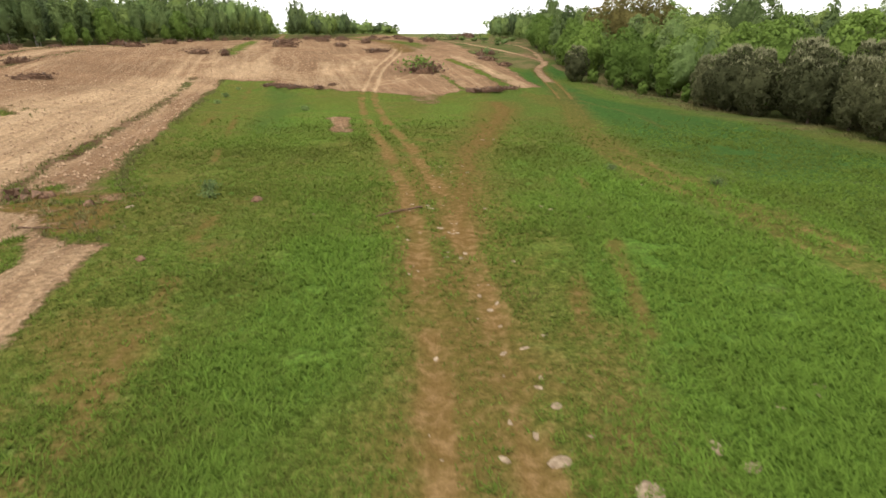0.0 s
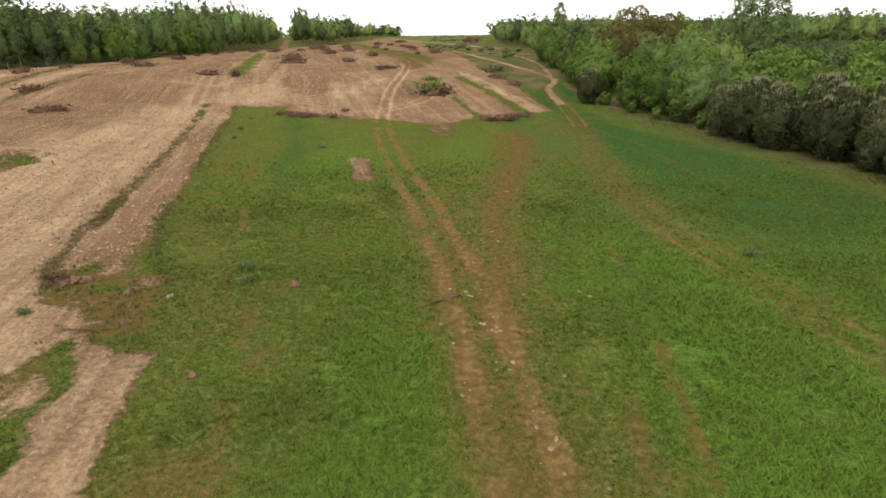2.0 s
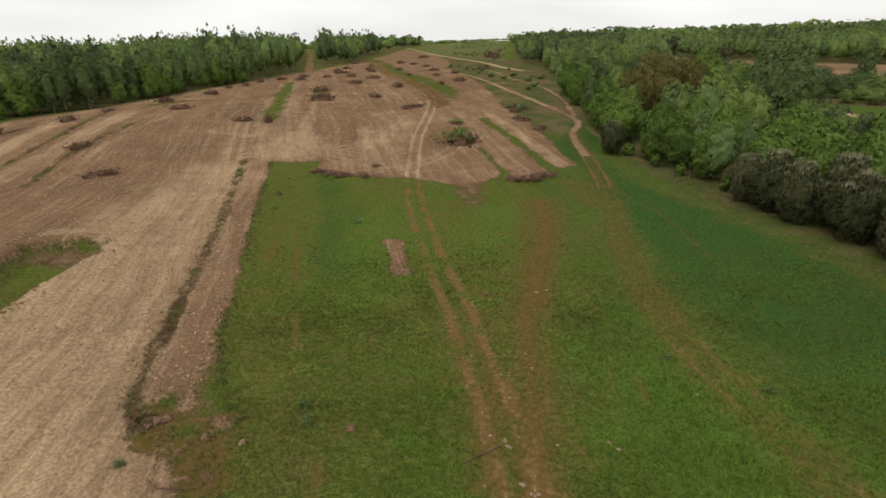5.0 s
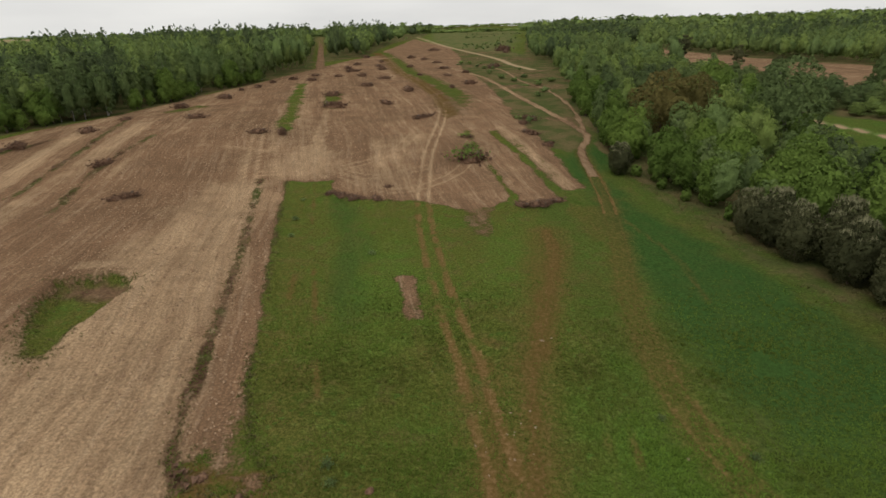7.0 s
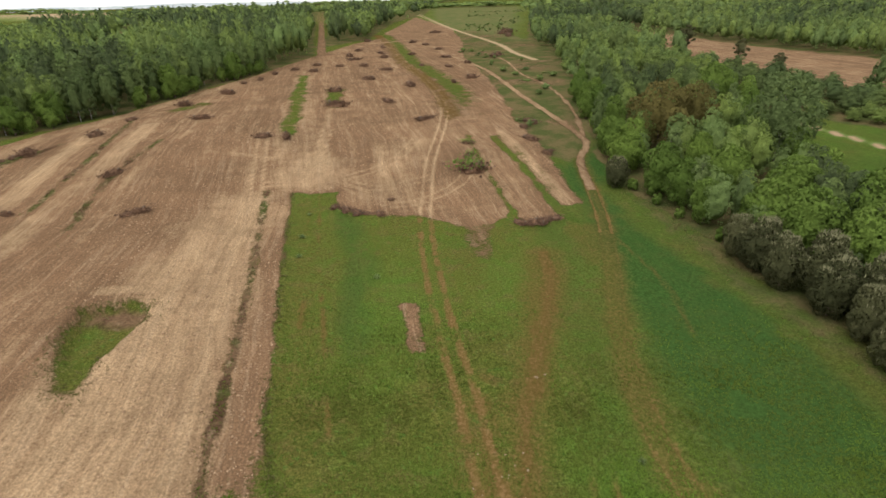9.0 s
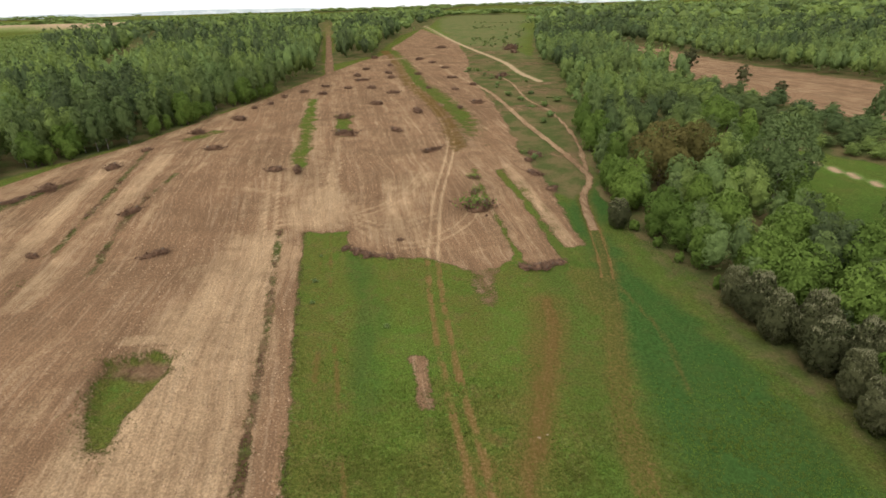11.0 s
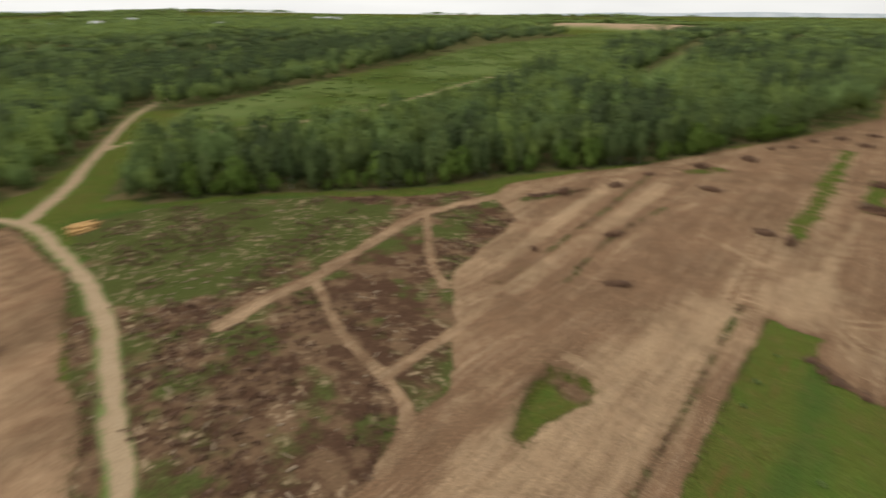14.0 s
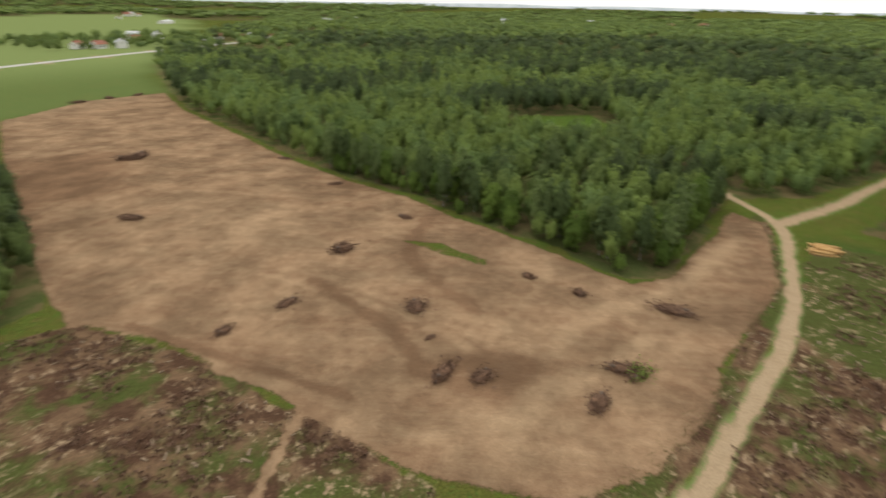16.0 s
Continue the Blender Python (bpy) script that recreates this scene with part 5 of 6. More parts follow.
def plant_woods():
    rng = np.random.RandomState(21)
    near = [crown_template(30 + k, 380, 0.235, 17, 9.0, 2.3) for k in range(7)]
    mid = [crown_template(50 + k, 60, 0.50, 8, 10, 2.8, 5, 6, 0.88) for k in range(6)]
    far = [crown_template(70 + k, 14, 1.9, 5, 14, 7.0, 3, 6, 0.86) for k in range(6)]
    x, y = jittered(-330, 230, -300, 330, 4.5, rng)
    d = np.hypot(x, y)
    ok = (d < 215) & seen_side(x, y)
    x, y = x[ok], y[ok]
    w = wooded(x, y)
    ok = w > 1.0
    x, y, w = x[ok], y[ok], w[ok]
    free = np.ones(len(x), bool)
    for ex, ey in EDGE_TREES:
        free &= np.hypot(x - ex, y - ey) > 2.0
    x, y, w = x[free], y[free], w[free]
    pine = pine_ground(x, y)
    low = smooth(-6, 6, within(x, y, LOW_EAST))
    high = 1.03 + 0.45 * smooth(160, 215, y) * (x < -60)
    tall = high * (5.8 + 6.6 * rng.rand(len(x)) ** 1.2 + 1.2 * (vnoise(x, y, 30, 2) - 0.5)) * (0.75 + 0.25 * smooth(0, 8, w)) * (0.74 + 0.40 * (x < 0)) * (1 - 0.40 * low) * (1 - 0.22 * ((x < -80) & (y < -10)))
    tint = np.clip(0.66 + 0.62 * (rng.rand(len(x)) - 0.5) + 0.5 * (vnoise(x, y, 22, 2) - 0.5) - 0.6 * pine * (rng.rand(len(x)) < 0.8) + 0.24 * ((x < -80) & (y < 0)), 0, 1)
    tint = np.clip(tint + 0.2 * low, 0, 1)
    wide = (0.15 + 0.09 * rng.rand(len(x))) * tall + 0.60 + 0.9 * low
    front = (np.hypot(x, y) < 118) | ((w < 14) & (np.hypot(x, y) < 150))
    woods("wood_margin", x[front], y[front], tall[front], wide[front], tint[front], [crown_template(10 + k, 1100, 0.150, 24, 9.0, 2.3, 7, 9, 0.78) for k in range(7)], "young broadleaf trees behind the wood edge", rng)
    back = ~front
    woods("near_woodland", x[back], y[back], tall[back], wide[back], tint[back], near, "dense young broadleaf wood with scattered dark pines", rng)
    for name, low, high, step, wide, shapes in (("inner_woodland", 215, 320, 5.2, 1.9, [crown_template(90 + k, 110, 0.36, 11, 10, 2.4, 5, 7, 0.84) for k in range(6)]), ("middle_woodland", 320, 540, 8.2, 3.2, mid)):
        x, y = jittered(-620, 520, -560, 620, step, rng)
        d = np.hypot(x, y)
        ok = (d >= low) & (d < high) & seen_side(x, y)
        x, y = x[ok], y[ok]
        ok = wooded(x, y) > 1.5
        x, y = x[ok], y[ok]
        pine = pine_ground(x, y)
        tall = (7 + 5.5 * rng.rand(len(x)) + 2.5 * pine) * (1 + 0.4 * smooth(150, 210, y) * (x < -60))
        tint = np.clip(0.62 + 0.6 * (rng.rand(len(x)) - 0.5) + 0.6 * (vnoise(x, y, 45, 2) - 0.5) - 0.8 * pine * (rng.rand(len(x)) < 0.9) + 0.2 * (y < 40), 0, 1)
        woods(name, x, y, tall, wide + 1.3 * rng.rand(len(x)), tint, shapes, "broadleaf and pine woodland across the middle distance", rng)
    x, y = jittered(-1900, 1500, -1800, 1900, 23, rng)
    d = np.hypot(x, y)
    ok = (d >= 540) & (d < 1900) & seen_side(x, y) & (rng.rand(len(x)) < 0.85)
    x, y = x[ok], y[ok]
    ok = wooded(x, y) > 2
    ok &= vnoise(x, y, 160, 2) > 0.27
    x, y = x[ok], y[ok]
    pine = pine_ground(x, y)
    tall = 11 + 6 * rng.rand(len(x))
    # leaf tint raised with distance: the paleness of haze put into the colour
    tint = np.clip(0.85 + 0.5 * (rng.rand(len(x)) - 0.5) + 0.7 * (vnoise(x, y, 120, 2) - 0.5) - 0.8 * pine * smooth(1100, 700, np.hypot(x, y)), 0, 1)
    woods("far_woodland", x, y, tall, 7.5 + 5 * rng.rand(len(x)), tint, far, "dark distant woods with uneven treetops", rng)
    x, y = jittered(-4400, 3600, -4400, 4400, 78, rng)
    d = np.hypot(x, y)
    ok = (d >= 1900) & (d < 4300) & seen_side(x, y) & (sample(MASK["wood"], x, y) > 0.5)
    x, y = x[ok], y[ok]
    # tint lighter still: haze along the horizon painted into the leaves
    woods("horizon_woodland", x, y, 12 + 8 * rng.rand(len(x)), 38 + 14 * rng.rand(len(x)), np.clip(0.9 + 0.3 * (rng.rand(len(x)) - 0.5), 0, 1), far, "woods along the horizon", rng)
    # trees round the village gardens
    x, y = jittered(-520, -170, -820, -590, 13, rng)
    ok = (rng.rand(len(x)) < 0.5) & (to_line(x, y, VILLAGE_ROAD) > 10) & (within(x, y, WOOD_BACK) < 0)
    x, y = x[ok], y[ok]
    woods("village_trees", x, y, 6 + 5 * rng.rand(len(x)), 4 + 2 * rng.rand(len(x)), np.clip(0.75 + 0.4 * (rng.rand(len(x)) - 0.5), 0, 1), mid, "garden trees among the village houses", rng)
    # low shrubs of the overgrown clearing, and on the rough ground beside the brown field
    x, y = jittered(-640, -205, 20, 960, 6.5, rng)
    ok = (within(x, y, SHRUB_CLEARING) > 2) & (rng.rand(len(x)) < 0.6) & (vnoise(x, y, 30, 2) > 0.36) & (to_line(x, y, CLEARING_ROAD) > 3)
    x, y = x[ok], y[ok]
    woods("clearing_shrubs", x, y, 0.9 + 1.1 * rng.rand(len(x)) ** 2, 1.2 + 1.6 * rng.rand(len(x)), np.clip(0.95 + 0.3 * (rng.rand(len(x)) - 0.5), 0, 1), mid, "low bright green shrubs on an overgrown clearing", rng)
    x, y = jittered(-10, 130, 90, 700, 7, rng)
    ok = (np.maximum(within(x, y, HEATH_FAR), within(x, y, HEATH_EAST)) > 2) & (rng.rand(len(x)) < 0.8 * smooth(0.42, 0.62, vnoise(x, y, 40, 2))) & (to_line(x, y, ROAD_EAST) > 4) & (to_line(x, y, TRACK_EAST) > 4)
    x, y = x[ok], y[ok]
    woods("heath_shrubs", x, y, 0.6 + 1.6 * rng.rand(len(x)) ** 2, 0.8 + 1.3 * rng.rand(len(x)), np.clip(0.55 + 0.4 * (rng.rand(len(x)) - 0.5), 0, 1), mid, "scattered low shrubs on rough heath", rng)


plant_woods()


# ---------------------------------------------------------------- brush heaps on the cleared field
def mound(seed, wide, tall):
    """A lumpy heap of earth."""
    bm = bmesh.new()
    bmesh.ops.create_icosphere(bm, subdivisions=3, radius=1.0)
    for v in bm.verts:
        n = noise.fractal(v.co * 1.7 + Vector((seed * 3.1, 0, 0)), 1.0, 2.0, 4)
        v.co *= 1 + 0.34 * n
        skirt = 1 + 0.35 * max(0.0, -v.co.z) + 0.25 * max(0.0, 0.3 - abs(v.co.z)) * (1 + 2 * n)
        v.co.x, v.co.y, v.co.z = v.co.x * wide * skirt, v.co.y * wide * 0.75 * skirt, (v.co.z if v.co.z > 0 else 0.12 * v.co.z) * tall
    for f in bm.faces:
        f.smooth = True
    return bm


def twigs(seed, count, wide, tall, thick=0.035, long=1.3):
    rng = np.random.RandomState(seed)
    lines = []
    for _ in range(count):
        a, r = rng.rand() * 6.283, wide * rng.rand() ** 0.6
        p = np.array([r * math.cos(a), r * math.sin(a) * 0.75, tall * (1 - (r / wide) ** 2) * 0.7])
        d = rng.normal(size=3)
        d[2] = abs(d[2]) * 0.7
        d *= long * (0.4 + 0.9 * rng.rand()) / np.linalg.norm(d)
        k = rng.normal(size=3) * 0.12
        t = thick * (0.4 + rng.rand())
        lines.append([(tuple(p - d * 0.3), t), (tuple(p + d * 0.35 + k), t * 0.7), (tuple(p + d), t * 0.2)])
    return tubes(lines, 3)


def heap(seed, leafy=False):
    root = new("brush_heap")
    part("earth_mound", mound(seed, 1.05, 0.72), CLOD, root)
    v, f = twigs(seed + 40, 110, 1.25, 1.0, 0.04, 0.62)
    tagged(part("brushwood", mesh_of("brushwood", v, f, TWIG), TWIG, root), kind="stuff")
    for k in range(4):
        a = seed + 1.6 * k
        v, f = tubes([[((0.3 * math.cos(a), 0.2 * math.sin(a), 0.35), 0.06), ((0.8 * math.cos(a + 0.2), 0.6 * math.sin(a + 0.2), 0.45), 0.035), ((1.2 * math.cos(a + 0.3), 0.95 * math.sin(a + 0.3), 0.22 + 0.08 * k), 0.012)]], 5)
        part("branch", mesh_of("branch", v, f, TWIG, True), TWIG, root)
    rng = np.random.RandomState(seed)
    line = [((0.5, 0.1, 0.2), 0.2), ((0.7, 0.2, 0.65), 0.15), ((0.78, 0.25, 0.9), 0.14)]
    v, f = tubes([line] + [[((0.52, 0.12, 0.3), 0.08), ((0.52 + 0.7 * math.cos(a), 0.12 + 0.7 * math.sin(a), 0.25 + 0.3 * rng.rand()), 0.03)] for a in (0.4, 1.7, 2.9, 4.2, 5.4)], 7)
    part("stump", mesh_of("stump", v, f, BARK_DARK, True), BARK_DARK, root)
    c = rng.normal(size=(200, 3)) * (0.8, 0.6, 0.22) + (0, 0, 0.45)
    tagged(part("leaf_litter", loose_mesh("leaf_litter", leaves(c, 0.09 + 0.1 * rng.rand(200), rng), HEATHER), HEATHER, root), kind="stuff")
    if leafy:
        c = rng.normal(size=(240, 3)) * (0.8, 0.65, 0.3) + (-0.2, 0.3, 0.75)
        tagged(part("greenery", loose_mesh("greenery", leaves(c, 0.09 + 0.08 * rng.rand(240), rng), LEAF_BRIGHT), LEAF_BRIGHT, root), kind="stuff")
    return root


def build_heaps():
    rnd = random.Random(5)
    first = [heap(k, k == 3) for k in range(4)]
    dry, green = "low heap of grubbed roots, earth and brown twigs", "heap of cut branches with green shoots still on it"
    for k, h in enumerate(first):
        tagged(h, green if k == 3 else dry, "brush heap", "heaps on the cleared field")
    spots = [(-70, 172, 1), (-73, 166, .9), (-75, 133, 1.5), (-63, 117, 1.5), (-60.6, 81, 1.1), (-48.8, 67.2, 1.25), (-78, 103, 1.3), (-82, 90, 1.4), (-71, 150, 1.4), (-44, 103, 1.3), (-39.3, 103, 1.4), (-41, 150, 1.6), (-36, 130.5, 1.7), (-35, 169, 1.5), (-24, 135, 1.5),
             (-13.5, 118, 1.4), (-56, 238, 1.6), (-51, 223, 1.6), (-43, 202, 1.5), (-44, 246, 1.6), (-21, 157, 1.5), (-40, 229, 1.4), (-63, 314, 2), (-4, 168, 1.4), (-9, 161, 1), (-15, 226, 1.6), (-28, 284, 1.8), (8.7, 114.5, 1.2), (7.2, 110.5, .9), (7.8, 103, 1.0), (10.2, 94.9, .9), (14.8, 352, 3.4), (12, 346, 2.4), (5.7, 229.6, 1.8), (-66, 65.3, .8), (-14.9, 75.8, .5), (10.8, 95.8, .7), (-62, 208, 1.3), (-52, 203, 1.3),
             (-79, 117, 1), (4, 224, 1.8), (-29, 370, 2), (15, 328, 2.5), (-66, 195, 1.3), (-33, 190, 1.2), (-22, 200, 1.3), (-12, 195, 1.3), (-6, 205, 1.4), (-70, 185, 1), (-57, 262, 1.6), (-48, 275, 1.6), (-36, 300, 1.9), (-20, 262, 1.7)]
    back = [(-63.7, -71.5, 2.3), (-46, -120, 1.7), (-45.2, -63.6, 1.3), (-56.7, -47, 1.6), (-47.3, -33.8, 1.5), (-49.7, -29.5, 1.5), (-35, -65.2, 1.4), (-81.8, -15.9, 1.8), (-62.4, -15.9, 1.7), (-54.3, -15.7, 1.3), (-83.7, -74, 1.3), (-76.9, -38.8, 1.2), (-77.2, -29.4, 1.3),
            (-66, -168, 2.4), (-70, -170, 2.2), (-95, -288, 2), (-110, -292, 2), (-124, -293, 2), (-52, -40, .6), (-90, -104, 1.2), (-97, -135, 1.3)]
    n = 0
    for x, y, s in spots + back:
        flat = 0.62 if y < 0 else 0.9
        k = rnd.randrange(3)
        ob = first[k] if n <= 3 and k == n else copy_thing(first[k], Matrix())
        place(ob, x, y, rnd.uniform(0, 360), (s * rnd.uniform(0.8, 1.45), s * rnd.uniform(0.55, 0.95), s * flat * rnd.uniform(0.75, 1.15)), 0.06)
        n += 1
    for k in range(3):
        if first[k].location.length < 0.01:
            x, y = ((-58, 190), (-30, 240), (-68, 225))[k]
            place(first[k], x, y, 40 * k, 1.2, 0.06)
    place(first[3], -3.0, 87.0, 20, (1.9, 1.8, 1.7), 0.1)
    for x, y, s in ((-3.6, 94, 1.0), (-4, 101, 0.9), (-62.2, -14.2, 1.4)):
        place(copy_thing(first[3], Matrix()), x, y, rnd.uniform(0, 360), (s, s * 0.8, s * 0.7), 0.06)
    # long rows pushed up by the blade
    for row in HEAPS:
        pts = curve(row, 1.0)
        for i in range(len(pts) - 1):
            s = rnd.uniform(0.6, 1.0)
            ob = copy_thing(first[rnd.randrange(3)], Matrix())
            place(ob, pts[i][0] + rnd.uniform(-.4, .4), pts[i][1] + rnd.uniform(-.4, .4), rnd.uniform(0, 360), (s, s * 0.8, s * 0.55), 0.08)


build_heaps()


# ---------------------------------------------------------------- loose stones, a stick, timber
def stone_mesh(seed):
    bm = bmesh.new()
    bmesh.ops.create_icosphere(bm, subdivisions=2, radius=1.0)
    for v in bm.verts:
        v.co *= 1 + 0.35 * noise.fractal(v.co * 1.4 + Vector((seed * 5.3, 2, 0)), 1.0, 2.0, 3)
        v.co.z *= 0.4
        v.co.y *= 0.75
    me = bpy.data.meshes.new("stone")
    bm.to_mesh(me)
    bm.free()
    me.materials.append(STONE)
    me.polygons.foreach_set("use_smooth", np.ones(len(me.polygons), bool))
    return me


def build_stones():
    rnd, shapes = random.Random(3), [stone_mesh(k) for k in range(5)]
    spots = [(0.9, 12.5, .13), (1.15, 11.7, .16), (2.02, 7.95, .16), (1.85, 6.6, .22), (3.0, 5.95, .3), (4.4, 6.9, .2), (4.75, 6.45, .2), (7.1, 8.5, .16), (6.0, 7.9, .14), (6.2, 9.4, .10), (-0.8, 17.5, .12), (-0.1, 18.1, .18), (0.5, 15.1, .12), (0.1, 15.1, .13), (1.9, 8.8, .12),
             (1.75, 9.9, .13), (-12.3, 20.3, .26), (1.35, 10.9, .10), (-1.0, 13.8, .12), (4.8, 14.8, .14), (3.9, 20.4, .14), (-0.6, 20.5, .2), (0.4, 26.5, .13), (1.0, 27.5, .14), (0.9, 24.0, .10), (-2.3, 24.6, .12), (-4.9, 19.4, .11), (6.9, 8.2, .12), (2.6, 35.4, .2), (3.4, 35.8, .16), (-0.5, 20.1, .2), (-1.2, 20.9, .15), (-1.6, 17.9, .13), (-1.2, 16.7, .12), (0, 17, .16), (0.5, 17.6, .14), (0.7, 15.6, .17), (4.2, 20, .17), (5.4, 19.1, .12), (9, 23.9, .16), (5.9, 21.4, .11), (1.2, 26.1, .17)]
    for x, y, r in spots:
        ob = new("stone", shapes[rnd.randrange(5)])
        place(ob, x, y, rnd.uniform(0, 360), (r * rnd.uniform(0.8, 1.15), r * rnd.uniform(0.7, 1.0), r * 0.6), 0.02)
        tagged(ob, "flat pale stone lying in the trodden grass", "stone", "stones beside the wheel track")
    small = np.random.RandomState(8)
    for k in range(46):
        y = 4 + 26 * small.rand() ** 1.4
        x = float(np.interp(y, (3, 10, 20, 28, 36), (0.8, 0.55, -0.3, -1.4, -2.6))) + small.choice((-0.75, 0.75)) + small.normal() * 0.22 + (0.9 + 0.02 * y if small.rand() < 0.4 else 0)
        r = 0.05 + 0.07 * small.rand()
        ob = new("stone", shapes[small.randint(5)])
        place(ob, x, y, small.rand() * 360, (r, r * 0.8, r * 0.55), 0.01)
        tagged(ob, "small pale stone in the brown wheel rut", "stone", "stones beside the wheel track")
    root = new("fallen_branch")
    v, f = tubes([[((-1.0, -0.6, 0.05), 0.015), ((-0.4, -0.15, 0.10), 0.028), ((0.1, 0.15, 0.09), 0.035), ((0.55, 0.42, 0.12), 0.045), ((0.7, 0.5, 0.1), 0.04)]], 7)
    part("stem", mesh_of("stem", v, f, TWIG, True), TWIG, root, "curved grey-brown stem")
    for a in ((-0.4, -0.15, 0.35), (0.1, 0.15, -0.4)):
        v, f = tubes([[((a[0], a[1], 0.10), 0.016), ((a[0] - 0.25, a[1] + a[2] * 0.5, 0.16), 0.01), ((a[0] - 0.5, a[1] + a[2], 0.12), 0.004)]], 5)
        part("side_twig", mesh_of("side_twig", v, f, TWIG, True), TWIG, root)
    place(root, -1.5, 19.6, 0, 1.0, 0.0)
    tagged(root, "thin crooked fallen branch lying on the grass track", "branch")
    ob = place(copy_thing(root, Matrix()), -14.0, 17.6, 150, 0.8, 0.0)
    tagged(ob, "short dark broken branch beside the scraped earth", "branch")


def build_timber():
    rnd = random.Random(8)
    root = new("timber_stack")
    place(root, -124.5, -0.3, 14, 1.0, 0.1)
    shapes = []
    for k in range(3):
        bm = bmesh.new()
        bmesh.ops.create_cone(bm, cap_ends=True, segments=12, radius1=0.21 + 0.03 * k, radius2=0.17 + 0.03 * k, depth=4.2, matrix=pose(0, 0, 0, 90, 0, 0))
        for v in bm.verts:
            v.co.x += 0.05 * math.sin(v.co.y + k)
        me = bpy.data.meshes.new("log")
        bm.to_mesh(me)
        bm.free()
        me.materials.append(TIMBER)
        me.materials.append(CUTEND)
        for p in me.polygons:
            p.material_index = 1 if len(p.vertices) > 4 else 0
            p.use_smooth = len(p.vertices) == 4
        shapes.append(me)
    for row, n in enumerate((9, 8, 6)):
        for i in range(n):
            ob = part("log", shapes[rnd.randrange(3)], TIMBER, root)
            ob.location = ((i - (n - 1) / 2) * 0.52 + rnd.uniform(-.08, .08), rnd.uniform(-1.0, 1.0), 0.24 + row * 0.42)
            ob.rotation_euler = (radians(rnd.uniform(-1, 1)), 0, radians(rnd.uniform(-5, 5)))
    tagged(root, "stack of freshly peeled yellow logs beside the sand road", "timber stack")


def build_weeds():
    """Single weeds and grubbed clods in the grass."""
    rnd = random.Random(6)
    for x, y, s, kind in ((-10.2, 22.8, 0.42, "green"), (-9.7, 21.6, 0.36, "green"), (-7.6, 21.2, 0.26, "clod"), (-9.0, 14.8, 0.16, "clod"), (-14.1, 20.6, 0.26, "clod"), (-16.6, 21.8, 0.35, "clod"), (8.6, 27, 0.3, "green"), (12.5, 24, 0.35, "green"), (-17, 18.8, 0.3, "green"), (-13.0, 52, 0.45, "green"), (-24.4, 62.5, 0.5, "green"), (-25.6, 70, 0.35, "green"), (-23.2, 57, 0.4, "green")):
        rng = np.random.RandomState(rnd.randrange(9999))
        if kind == "green":
            root = new("weed")
            v, f = tubes([[((0, 0, -0.05), 0.03), ((0.3 * math.cos(a), 0.3 * math.sin(a), 0.5), 0.02), ((0.6 * math.cos(a), 0.6 * math.sin(a), 0.85), 0.006)] for a in (0.3, 1.6, 2.7, 4.0, 5.2)], 4)
            part("stem", mesh_of("stem", v, f, BARK_DARK, True), BARK_DARK, root)
            c = rng.normal(size=(170, 3)) * (0.45, 0.45, 0.25) + (0, 0, 0.5)
            tagged(part("foliage", loose_mesh("foliage", leaves(c, 0.09 + 0.09 * rng.rand(170), rng), LEAF_BIRCH), LEAF_BIRCH, root), kind="stuff")
            place(root, x, y, rnd.uniform(0, 360), s, 0.0)
            tagged(root, "low dark green weed growing in the meadow", "weed", "weeds in the meadow")
        else:
            root = new("root_clod")
            part("earth", mound(rnd.randrange(50), 0.9, 0.7), CLOD, root)
            v, f = twigs(rnd.randrange(99), 16, 0.9, 0.7, 0.05, 0.9)
            tagged(part("rootlets", mesh_of("rootlets", v, f, TWIG), TWIG, root), kind="stuff")
            place(root, x, y, rnd.uniform(0, 360), s, 0.0)
            tagged(root, "grubbed brown root clod lying on the grass", "root clod", "clods in the grass")


build_stones()
build_weeds()
build_timber()


